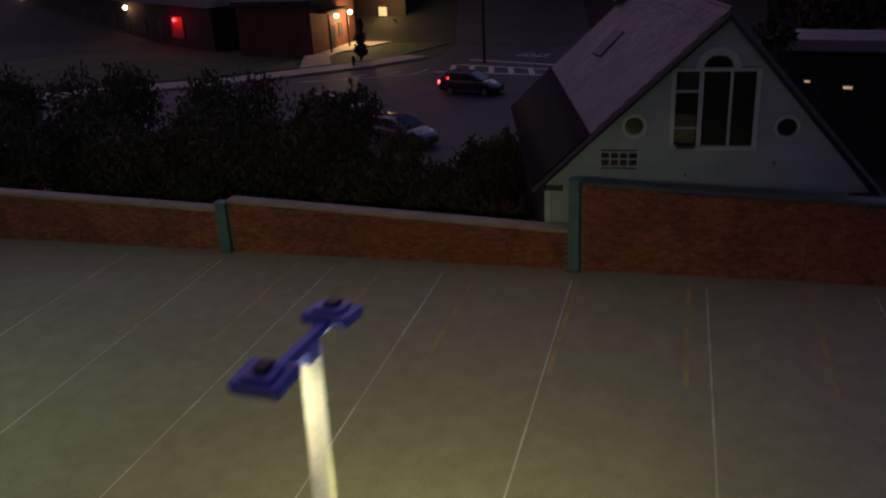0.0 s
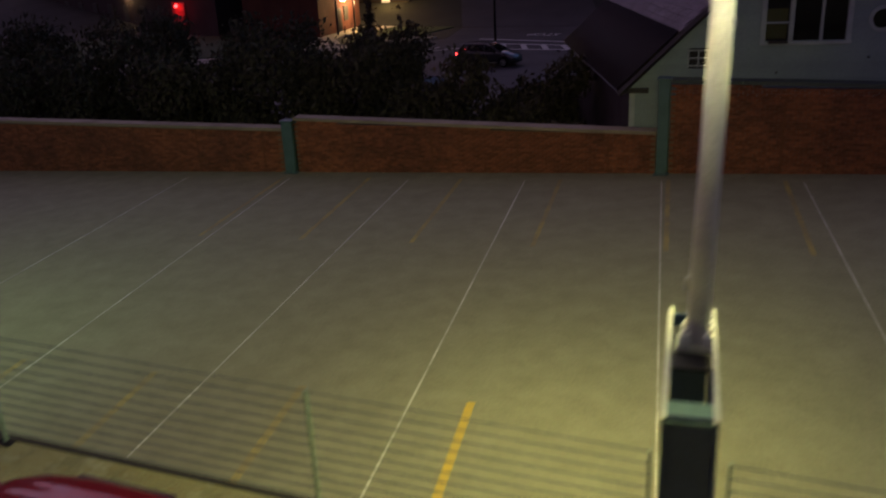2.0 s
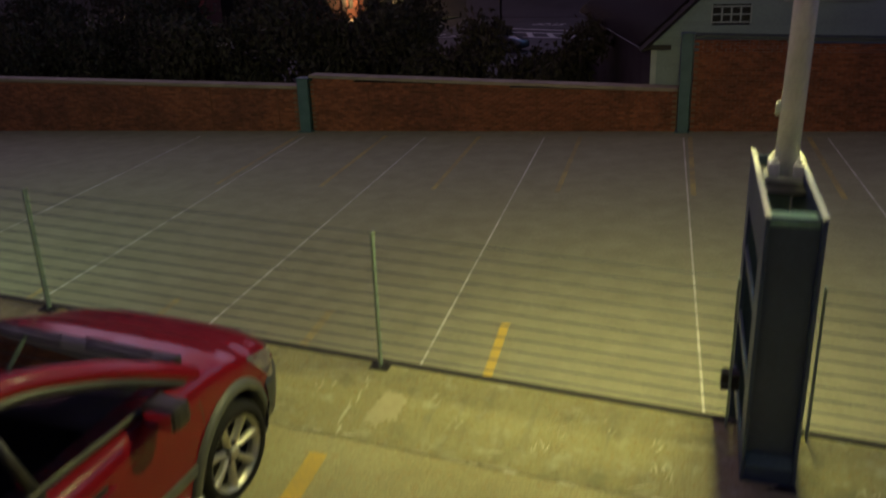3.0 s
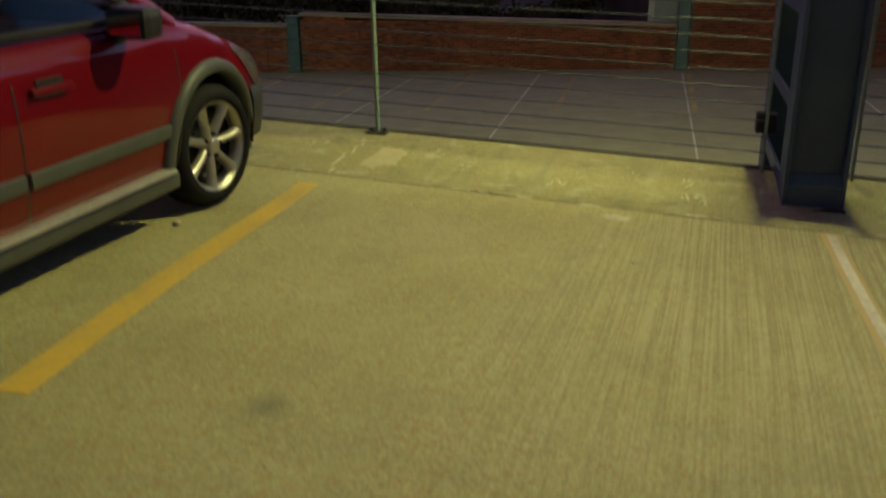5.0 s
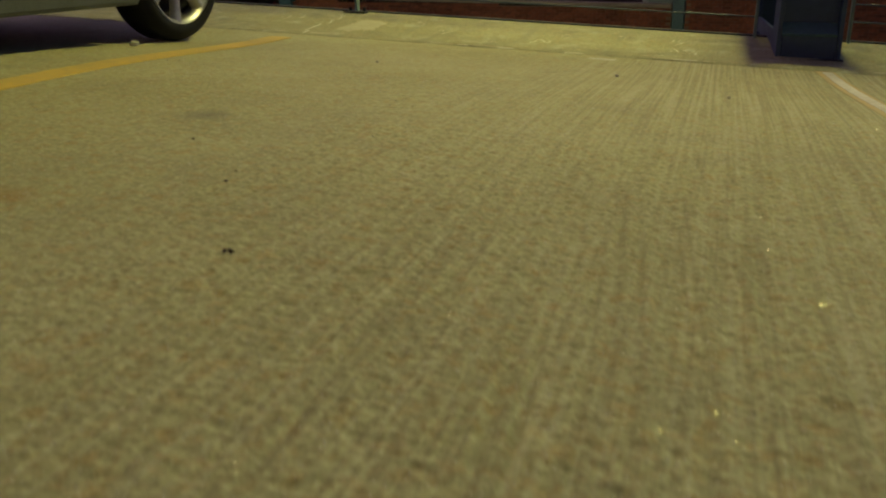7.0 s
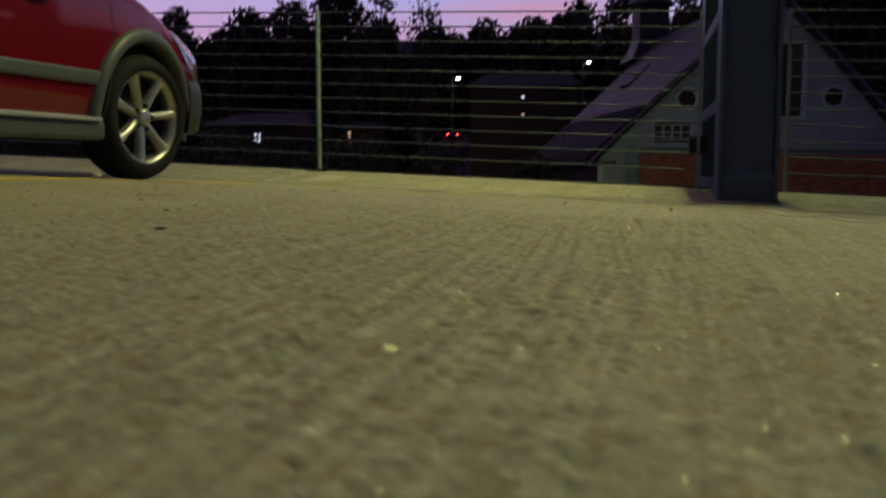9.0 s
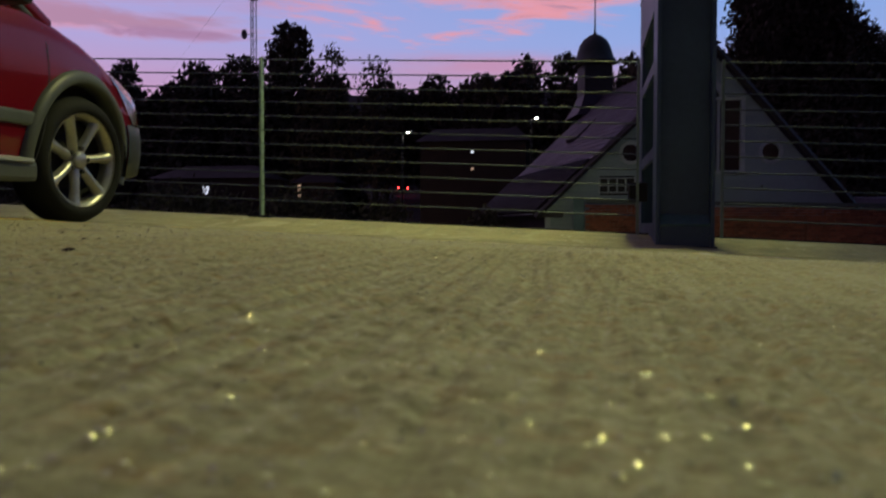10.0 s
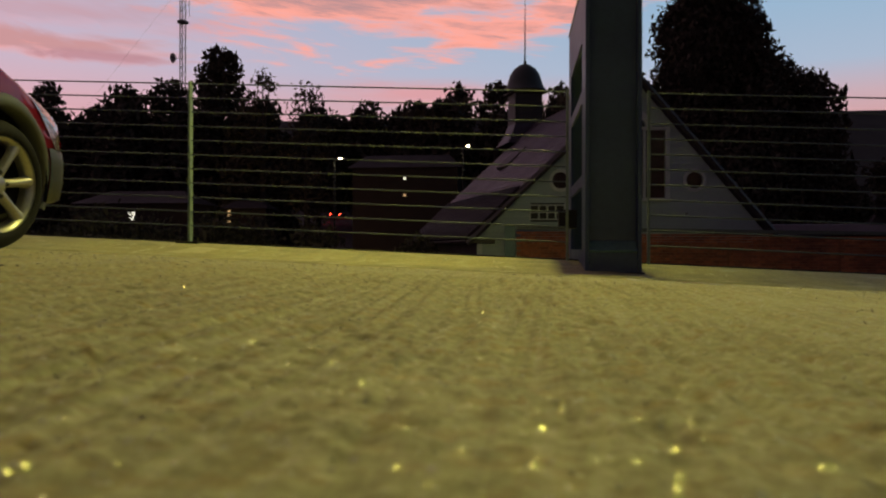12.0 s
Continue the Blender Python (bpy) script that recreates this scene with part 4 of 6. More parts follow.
            for i, p in enumerate(rail):
                t = (rail[min(i + 1, len(rail) - 1)] - rail[max(i - 1, 0)]).normalized()
                out = Vector((0.82, 0, 0.57))
                out = (out - t * out.dot(t)).normalized()
                side = t.cross(out)
                side = side if side.z < 0 else -side
                c = p + side * inset - out * (0.012 if inset else 0.0)
                rows.append([bmr.verts.new(sd(c + out * deep * math.sin(k * math.pi / 5) + side * wide * math.cos(k * math.pi / 5))) for k in range(10)])
            for p, q in zip(rows, rows[1:]):
                for k in range(10):
                    bmr.faces.new((p[k], p[(k + 1) % 10], q[(k + 1) % 10], q[k]))
            bmesh.ops.recalc_face_normals(bmr, faces=bmr.faces)
            part(nm, bmr, stuff, ob, smooth=True)
        for yb0, yb1, yt0, yt1 in ((-0.52, -1.30, ROOF_F - 0.04, -1.40), (-1.34, -2.23, -1.44, -2.20), (-2.27, -3.2, -2.24, ROOF_B + 0.04)):
            q = [sd(base(yb0)), sd(base(yb1)), sd(top(yt1)), sd(top(yt0))]
            part("side_window", plate(q, 0.005, (-s * 0.9, 0, -0.2)), CAR_GLASS, ob)
        part("belt_moulding", tubed(sd(base(-0.50)) + Vector((s * 0.01, 0, 0.012)), sd(base(-3.2)) + Vector((s * 0.01, 0, 0.012)), 0.017, seg=6), BLACK, ob)
        part("sill", ribbon([(y, 0.238) for y in lin(-0.36, AXLE_R + 0.36, 10)], 0.085, 0.045, s), clad, ob, "grey sill cladding")
        # Pale metal strip draws the light that catches the sill's upper edge.
        part("sill_highlight", ribbon([(y, 0.288) for y in lin(-0.40, AXLE_R + 0.40, 10)], 0.02, 0.052, s), GALV, ob, "bright strip for the light along the sill's edge")
        part("door_moulding", ribbon([(y, 0.475) for y in lin(-0.37, -1.27, 10)], 0.058, 0.016, s), clad, ob, "grey rubbing strip")
        part("door_moulding", ribbon([(y, 0.475) for y in lin(-1.295, -2.12, 10)], 0.058, 0.016, s), clad, ob)
        for yb in (-0.33, -1.28):
            pts = [(yb + 0.05 * math.sin((z - 0.3) * 4.5) * (1 if yb > -1 else 0), z) for z in lin(0.29, 0.90, 8)]
            bmj = bmesh.new()
            rows = [[bmj.verts.new((s * (side_x(y, z) + 0.0015), y + d, z)) for d in (-0.004, 0.004)] for y, z in pts]
            for a, b in zip(rows, rows[1:]):
                bmj.faces.new((a[0], a[1], b[1], b[0]))
            part("door_gap", bmj, BLACK, ob)
        for yb in (-1.10, -1.98):
            hd = part("door_handle", boxed(s * (side_x(yb, 0.79) + 0.012) - 0.014, yb - 0.11, 0.775, s * (side_x(yb, 0.79) + 0.012) + 0.014, yb + 0.11, 0.805, 0.01), paint, ob)
            part("handle_recess", boxed(s * side_x(yb, 0.79) - 0.006, yb - 0.07, 0.76, s * side_x(yb, 0.79) + 0.004, yb + 0.07, 0.83, 0.003), BLACK, hd)
        mx = s * (HALF + 0.06)
        mir = part("mirror", boxed(mx - 0.10, -0.72, 0.925, mx + 0.10, -0.58, 1.06, 0.04), BLACK, ob, "black door mirror", smooth=False)
        part("mirror_foot", boxed(s * 0.79 - 0.06, -0.68, 0.90, s * 0.79 + 0.06, -0.61, 0.955, 0.01), BLACK, mir)
        part("mirror_glass", boxed(mx - 0.08, -0.726, 0.945, mx + 0.08, -0.721, 1.04), CHROME, mir)
        for ax in (0.0, AXLE_R):
            part("wheel_arch", arch_flare(ax, s), clad, ob, "grey wheel arch cladding", smooth=True)
            bmw = bmesh.new()
            rows = []
            for i in range(25):
                a = radians(-10 + 200 * i / 24)
                rows.append([bmw.verts.new((s * x, ax + 0.384 * math.cos(a), TYRE_R + 0.384 * math.sin(a))) for x in (0.45, 0.845)])
            for a, b in zip(rows, rows[1:]):
                bmw.faces.new((a[0], a[1], b[1], b[0]))
            part("wheel_well", bmw, BLACK, ob)
            wheel(ob, s, ax)
        bml = bmesh.new()
        rows = []
        for i in range(9):
            y = 0.26 + 0.47 * i / 8
            zt = interp(TOP, y) - 0.045
            zl = zt - 0.02 - 0.16 * min(1.0, i / 4)
            rows.append([bml.verts.new((s * (side_x(y, zl + (zt - zl) * k / 4) + 0.007), y + 0.004, zl + (zt - zl) * k / 4)) for k in range(5)])
        for p, q in zip(rows, rows[1:]):
            for k in range(4):
                bml.faces.new((p[k], q[k], q[k + 1], p[k + 1]))
        bmesh.ops.recalc_face_normals(bml, faces=bml.faces)
        hl = part("headlamp", bml, LENS_CAR, ob, "pale headlamp lens", smooth=True)
        for f in (0.34, 0.45, 0.56):
            part("lamp_rib", tubed((s * (side_x(f, 0.72) + 0.012), f, 0.60), (s * (side_x(f - 0.02, interp(TOP, f) - 0.05) + 0.008), f - 0.02, interp(TOP, f) - 0.05), 0.004, seg=6), CLADDING, hl)
        part("tail_lamp", boxed(s * 0.68 - 0.09, -3.515, 0.70, s * 0.68 + 0.09, -3.43, 0.90, 0.02), tail or DULL_RED, ob)
    # bumpers
    for ys, d, nose in ((lin(0.43, 0.825, 9), 1, 0.845), (lin(-3.0, -3.495, 9), -1, -3.515)):
        half = [Vector((side_x(y, 0.44), y)) for y in ys]
        mid = [Vector((half[-1].x * f, nose + d * 0.03 * (1 - f * f))) for f in (0.85, 0.5, 0.0)]
        line = half + mid + [Vector((-p.x, p.y)) for p in (half + mid)[-2::-1]]
        bm = bmesh.new()
        rows = []
        for i, p in enumerate(line):
            t = line[min(i + 1, len(line) - 1)] - line[max(i - 1, 0)]
            out = Vector((t.y, -t.x)).normalized() * d
            rows.append([bm.verts.new((p.x + out.x * o, p.y + out.y * o, z)) for o, z in ((-0.02, 0.545), (0.010, 0.53), (0.022, 0.47), (0.022, 0.36), (0.006, 0.26), (-0.06, 0.235))])
        for p, q in zip(rows, rows[1:]):
            for k in range(5):
                bm.faces.new((p[k], p[k + 1], q[k + 1], q[k]))
        bmesh.ops.recalc_face_normals(bm, faces=bm.faces)
        part("bumper", bm, SHADED_CLADDING if clad is CLADDING else clad, ob, "dark bumper, shaded grey on the red car", smooth=True)
    part("grille", boxed(-0.40, 0.80, 0.555, 0.40, 0.85, 0.63, 0.015), BLACK, ob)
    return ob


car("car", pose(-1.075, 4.952, deck_z(-1.09, 4.8) - 0.002, 0.6, 2.49, 0), CAR_RED, "glossy red wagon with grey cladding parked at the kerb")

# ---- house beyond the wall ----
FA = radians(6.0)
HOUSE_M = Matrix.Translation((4.24, 23.85, 0)) @ Matrix.Rotation(FA, 4, "Z")
# local: u along the gable wall, v into the house, z up
APEX_U, APEX_Z = 0.28, 4.55
EAVE_L, EAVE_R, EAVE_Z = -3.98, 3.78, 0.42
AXIS = Vector((-math.sin(radians(18.6) - FA), math.cos(radians(18.6) - FA), 0)) * 9.6


def rake_u(z, side):
    """Where the gable's slope stands at a height."""
    f = (z - EAVE_Z) / (APEX_Z - EAVE_Z)
    e = EAVE_L if side < 0 else EAVE_R
    return e + (APEX_U - e) * max(0.0, min(1.0, f))


def ring(u, z, r0, r1, y0, y1, seg=24):
    """A round frame in the gable wall."""
    m = Matrix.Translation((u, 0, z)) @ Matrix.Rotation(math.pi / 2, 4, "X")
    return lathe(bmesh.new(), [(r0, -y1), (r1, -y1), (r1, -y0), (r0, -y0)], m, seg, close=True)


def disc(u, z, r, y, t=0.01, seg=24):
    m = Matrix.Translation((u, 0, z)) @ Matrix.Rotation(math.pi / 2, 4, "X")
    return lathe(bmesh.new(), [(0.001, -y), (r, -y), (r, -y - t), (0.001, -y - t)], m, seg)


def house():
    ob = empty("house", HOUSE_M, "pale clapboard house with steep purple slate roof", "house")
    # window openings: u0, u1, z0, z1
    win = (-0.79, 0.99, 1.46, 3.25)
    arch_u, arch_z, arch_r = 0.14, 3.25, 0.40
    holes = [win]
    rounds = [(-1.72, 1.94, 0.27), (1.74, 1.94, 0.27)]
    lou = (-2.50, -1.63, 0.94, 1.28)
    holes.append(lou)
    step = 0.125
    z = -2.4
    board = 0
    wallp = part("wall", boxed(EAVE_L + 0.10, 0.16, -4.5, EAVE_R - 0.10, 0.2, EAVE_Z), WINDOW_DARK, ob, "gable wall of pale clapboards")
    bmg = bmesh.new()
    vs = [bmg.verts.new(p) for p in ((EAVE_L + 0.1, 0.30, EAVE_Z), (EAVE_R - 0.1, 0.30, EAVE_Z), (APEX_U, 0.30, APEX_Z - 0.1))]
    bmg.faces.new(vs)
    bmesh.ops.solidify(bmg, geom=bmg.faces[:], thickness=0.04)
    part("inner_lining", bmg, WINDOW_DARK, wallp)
    while z < APEX_Z - 0.08:
        z1 = z + step
        a, b = (rake_u(z1, -1) + 0.05, rake_u(z1, 1) - 0.08) if z > EAVE_Z else (EAVE_L + 0.12, EAVE_R - 0.12)
        cuts = [(h[0], h[1]) for h in holes if h[2] < z1 - 0.02 and h[3] > z + 0.02]
        for u, zc, r in rounds:
            dz = abs((z + z1) / 2 - zc)
            if dz < r:
                k = math.sqrt(r * r - dz * dz)
                cuts.append((u - k, u + k))
        if arch_z < (z + z1) / 2 < arch_z + arch_r:
            k = math.sqrt(arch_r ** 2 - ((z + z1) / 2 - arch_z) ** 2)
            cuts.append((arch_u - k, arch_u + k))
        spans, u = [], a
        for c0, c1 in sorted(cuts):
            if c0 > u:
                spans.append((u, c0))
            u = max(u, c1)
        if u < b:
            spans.append((u, b))
        for s0, s1 in spans:
            bm = bmesh.new()
            lo0 = rake_u(z, -1) + 0.05 if z > EAVE_Z and s0 == a else s0
            lo1 = rake_u(z, 1) - 0.08 if z > EAVE_Z and s1 == b else s1
            pts = [(lo0, -0.022, z), (lo1, -0.022, z), (s1, -0.004, z1 + 0.008), (s0, -0.004, z1 + 0.008)]
            back = [(p[0], 0.012, p[2]) for p in pts]
            v = [bm.verts.new(p) for p in pts + back]
            for q in ((0, 1, 2, 3), (7, 6, 5, 4), (0, 4, 5, 1), (3, 2, 6, 7), (0, 3, 7, 4), (1, 5, 6, 2)):
                bm.faces.new([v[k] for k in q])
            part("clapboard", bm, SIDING, wallp)
        z = z1
    # side wall, in a darker brown than the gable clapboards
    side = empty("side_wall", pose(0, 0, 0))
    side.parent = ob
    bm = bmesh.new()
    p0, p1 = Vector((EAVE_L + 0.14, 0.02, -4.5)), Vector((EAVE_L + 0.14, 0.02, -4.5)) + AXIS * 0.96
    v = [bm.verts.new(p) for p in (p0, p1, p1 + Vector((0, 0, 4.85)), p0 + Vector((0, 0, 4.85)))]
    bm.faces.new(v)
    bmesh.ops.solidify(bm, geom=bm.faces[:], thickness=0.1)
    part("side_wall_panel", bm, SIDE_WALL_BROWN, side)
    part("corner_board", boxed(EAVE_L + 0.08, -0.035, -4.5, EAVE_L + 0.22, 0.03, EAVE_Z - 0.03), TRIM, ob)
    part("eave_return", boxed(EAVE_L - 0.12, -0.13, EAVE_Z - 0.13, EAVE_L + 0.55, 0.05, EAVE_Z - 0.02, 0.01), FASCIA, ob)
    part("eave_return", boxed(EAVE_R - 0.55, -0.13, EAVE_Z - 0.13, EAVE_R + 0.12, 0.05, EAVE_Z - 0.02, 0.01), FASCIA, ob)

    # the large window: frame, arch, posts, sashes and panes
    w = empty("window", pose(0, 0, 0))
    w.parent = ob
    w["label"] = "white three-light window under a small arch"
    u0, u1, z0, z1 = win
    for nm, a in (("window_sill", (u0 - 0.12, -0.10, z0 - 0.07, u1 + 0.12, 0.10, z0)), ("window_head", (u0 - 0.11, -0.06, z1, u1 + 0.11, 0.08, z1 + 0.075)), ("jamb", (u0 - 0.11, -0.05, z0, u0, 0.09, z1)), ("jamb", (u1, -0.05, z0, u1 + 0.11, 0.09, z1)),
                  ("mullion", (-0.27, -0.04, z0, -0.17, 0.09, z1)), ("mullion", (0.42, -0.035, z0, 0.48, 0.09, z1)), ("transom", (u0, -0.02, z0 + 1.29, -0.27, 0.07, z0 + 1.34)), ("transom", (u0, -0.02, z0 + 0.42, -0.27, 0.07, z0 + 0.455))):
        part(nm, boxed(*a, 0.006), TRIM, w)
    for a, b in ((u0, -0.27), (-0.17, 0.42), (0.48, u1)):
        part("pane", boxed(a, 0.045, z0, b, 0.05, z1), PANE, w)
    part("blind", boxed(u0 + 0.02, 0.12, z0 + 0.05, -0.30, 0.13, z0 + 0.75), CURTAIN, w, "yellowed blind behind the glass")
    part("fan_box", boxed(u0 + 0.1, 0.10, z0 + 1.40, -0.33, 0.2, z0 + 1.72, 0.02), CLADDING, w)
    part("window_box", boxed(u0 + 0.06, -0.20, z0 - 0.02, -0.30, -0.06, z0 + 0.05, 0.01), FASCIA, w)
    bm = bmesh.new()
    outer, inner = [], []
    for i in range(17):
        a = math.pi * i / 16
        outer.append((arch_u + 0.50 * math.cos(a), arch_z + 0.07 + 0.48 * math.sin(a)))
        inner.append((arch_u + 0.33 * math.cos(a), arch_z + 0.07 + 0.31 * math.sin(a)))
    for i in range(16):
        q = [outer[i], outer[i + 1], inner[i + 1], inner[i]]
        f = [bm.verts.new((x, -0.05, zz)) for x, zz in q] + [bm.verts.new((x, 0.09, zz)) for x, zz in q]
        for k in ((0, 1, 2, 3), (7, 6, 5, 4), (0, 4, 5, 1), (2, 6, 7, 3), (1, 5, 6, 2), (0, 3, 7, 4)):
            bm.faces.new([f[j] for j in k])
    part("arch_frame", bm, TRIM, w)
    bm = bmesh.new()
    f = [bm.verts.new((x, 0.05, zz)) for x, zz in inner]
    bm.faces.new(f)
    part("arch_pane", bm, PANE, w)
    for u, zc, r in rounds:
        rw = empty("round_window", pose(0, 0, 0))
        rw.parent = ob
        part("window_frame", ring(u, zc, r - 0.05, r + 0.03, -0.055, 0.08, 24), TRIM, rw)
        part("pane", disc(u, zc, r - 0.05, 0.03), PANE, rw)
    lv = empty("wall_vent", pose(0, 0, 0))
    lv.parent = ob
    lv["label"] = "low window of eight small dark panes"
    a, b, c, d = lou
    part("vent_frame", box(box(box(boxed(a - 0.03, -0.04, c - 0.03, b + 0.03, 0.02, c), a - 0.03, -0.04, d, b + 0.03, 0.02, d + 0.03), a - 0.03, -0.04, c, a, 0.02, d), b, -0.04, c, b + 0.03, 0.02, d), TRIM, lv)
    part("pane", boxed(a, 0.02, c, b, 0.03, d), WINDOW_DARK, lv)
    for k in range(1, 4):
        uu = a + (b - a) * k / 4
        part("bar", boxed(uu - 0.018, -0.02, c, uu + 0.018, 0.02, d), TRIM, lv)
    part("bar", boxed(a, -0.015, (c + d) / 2 - 0.014, b, 0.02, (c + d) / 2 + 0.014), TRIM, lv)
    for u, zz in ((-0.5, 0.72), (1.5, 1.05), (-1.9, 2.55), (2.3, 2.7)):
        part("bracket", boxed(u, -0.08, zz, u + 0.05, -0.02, zz + 0.05, 0.01), FASCIA, ob)

    # roof: slopes as slabs, courses of slates on the visible side
    over = Vector((-AXIS.x, -AXIS.y, 0)) * 0.022
    kz = 1.66
    ku = rake_u(kz, -1) - 0.03
    ridge0 = Vector((APEX_U, 0, APEX_Z + 0.10)) + over
    knee0 = Vector((ku - 0.05, 0, kz + 0.10)) + over
    eave0 = Vector((EAVE_L - 0.22, 0, EAVE_Z - 0.06)) + over
    right0 = Vector((EAVE_R + 0.16, 0, EAVE_Z - 0.02)) + over

    def slab(name, a, b, length, t, material, parent):
        bm = bmesh.new()
        d = AXIS * length
        n = (b - a).cross(d).normalized()
        if n.z < 0:
            n = -n
        c = [a, b, b + d, a + d]
        lo = [bm.verts.new(p - n * t) for p in c]
        hi = [bm.verts.new(p) for p in c]
        bm.faces.new(lo), bm.faces.new(hi[::-1])
        for i in range(4):
            j = (i + 1) % 4
            bm.faces.new((lo[i], lo[j], hi[j], hi[i]))
        bmesh.ops.recalc_face_normals(bm, faces=bm.faces)
        return part(name, bm, material, parent)

    roof = slab("roof", ridge0, knee0, 1.0, 0.10, FASCIA, ob)
    slab("roof_skirt", knee0, eave0, 1.0, 0.10, FASCIA, roof)
    slab("roof_far_side", right0, ridge0, 1.0, 0.10, SLATE, roof)
    rng = random.Random(5)

    def slates(name, a, b, courses, per, material):
        vs, fs = [], []
        d = AXIS
        n = (b - a).cross(d).normalized()
        if n.z < 0:
            n = -n
        for r in range(courses):
            f0, f1 = r / courses, (r + 1.25) / courses
            shift = 0.5 * (r % 2)
            for k in range(per):
                g0, g1 = (k + shift) / per + 0.0006, (k + 1 + shift) / per - 0.0006
                g1 = min(g1, 1.0)
                lift = 0.006 + rng.random() * 0.006
                i = len(vs)
                for f, h in ((f0, 0.004), (min(f1, 1.02), 0.016 + lift)):
                    for g in (g0, g1):
                        p = a + (b - a) * f + d * g
                        vs.append(tuple(p + n * h))
                        vs.append(tuple(p + n * (h + 0.010)))
                fs += [(i + 1, i + 3, i + 7, i + 5), (i + 4, i + 5, i + 7, i + 6), (i, i + 1, i + 5, i + 4), (i + 2, i + 6, i + 7, i + 3)]
        o = pydata(name, vs, fs, material, roof)
        o["kind"] = "stuff"

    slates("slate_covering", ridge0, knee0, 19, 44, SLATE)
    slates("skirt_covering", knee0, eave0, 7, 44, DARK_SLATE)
    skirt_n = (eave0 - knee0).cross(AXIS).normalized()
    skirt_n = skirt_n if skirt_n.z > 0 else -skirt_n
    me = bpy.data.meshes.new("tile_roll")
    bm = tubed(knee0 + skirt_n * 0.02, eave0 + skirt_n * 0.03, 0.06, 0.07, seg=10)
    for f in bm.faces:
        f.smooth = len(f.verts) == 4
    bm.to_mesh(me)
    bm.free()
    me.materials.append(ROLL_TILE)
    for k in range(46):
        share("tile_roll", me, roof, Matrix.Translation(AXIS * ((k + 0.5) / 46)))
    part("ridge_cap", tubed(ridge0, ridge0 + AXIS, 0.06, seg=8), SLATE, roof)
    part("rake_board", tubed(ridge0 - Vector((0, 0, 0.10)), knee0 - Vector((0, 0, 0.10)), 0.075, seg=4), FASCIA, roof)
    part("rake_board", tubed(knee0 - Vector((0, 0, 0.10)), eave0 - Vector((0, 0, 0.08)), 0.075, seg=4), FASCIA, roof)
    part("rake_board", tubed(ridge0 - Vector((0, 0, 0.10)), right0 - Vector((0, 0, 0.10)), 0.075, seg=4), FASCIA, roof)
    sk = ridge0 * 0.45 + knee0 * 0.55 + AXIS * 0.62
    part("skylight", box(bmesh.new(), -0.5, -0.35, -0.02, 0.5, 0.35, 0.12, 0.02, Matrix.Translation(sk) @ Matrix.Rotation(radians(24.6), 4, "Z") @ Matrix.Rotation(radians(-42), 4, "Y")), FASCIA, roof)
    return ob


house()


def cupola():
    ob = empty("cupola", pose(1.25, 33.2, 4.0, 0, 0, 18), "dark domed cupola with a thin spire on the ridge", "cupola")
    part("skirt", lathe(bmesh.new(), [(1.25, 0.0), (0.95, 0.35), (0.72, 0.8), (0.62, 1.3)], Matrix.Rotation(math.pi / 4, 4, "Z"), 4), SLATE, ob)
    part("drum", boxed(-0.52, -0.52, 0.6, 0.52, 0.52, 1.95, 0.02), FASCIA, ob)
    part("cornice", boxed(-0.66, -0.66, 1.90, 0.66, 0.66, 2.0, 0.03), FASCIA, ob)
    part("dome", lathe(bmesh.new(), [(0.86, 2.0), (0.80, 2.06), (0.68, 2.22), (0.62, 2.42), (0.55, 2.64), (0.42, 2.84), (0.22, 2.99), (0.06, 3.06), (0.035, 3.2)], Matrix(), 24), COPPER, ob, "bell-shaped metal dome", smooth=True)
    part("spire", tubed((0, 0, 3.1), (0, 0, 5.6), 0.032, 0.008, seg=8), COPPER, ob)
    return ob


cupola()

# ---- trees ----


def leaf_cloud(blobs, count, size, rng, inside=0.75):
    """Many small bent leaf clumps in overlapping uneven blobs."""
    vs, fs = [], []
    total = sum(b[3] ** 2 for b in blobs)
    for (cx, cy, cz, r, sq) in blobs:
        for _ in range(int(count * r * r / total)):
            a, h = rng.random() * 2 * math.pi, rng.uniform(-1, 1)
            rad = r * (inside + (1 - inside) * rng.random()) * (0.82 + 0.36 * noise.noise((cx + math.cos(a) * 2.1, cy + math.sin(a) * 2.1, h * 2.1))) * rng.choice((1, 1, 0.8, 0.6))
            k = math.sqrt(1 - h * h)
            p = Vector((cx + rad * k * math.cos(a), cy + rad * k * math.sin(a), cz + rad * h * sq))
            s = size * rng.uniform(0.6, 1.4)
            e = Euler((rng.random() * 6.3, rng.random() * 6.3, rng.random() * 6.3)).to_matrix()
            i = len(vs)
            for q in ((-s, 0, 0), (0, -s * 0.45, s * 0.18), (s, 0, 0), (0, s * 0.45, s * 0.18)):
                vs.append(tuple(p + e @ Vector(q)))
            fs += [(i, i + 1, i + 2), (i, i + 2, i + 3)]
    return vs, fs


def limb(bm, a, b, r0, r1):
    tube(bm, a, b, r0, r1, seg=8, caps=False)


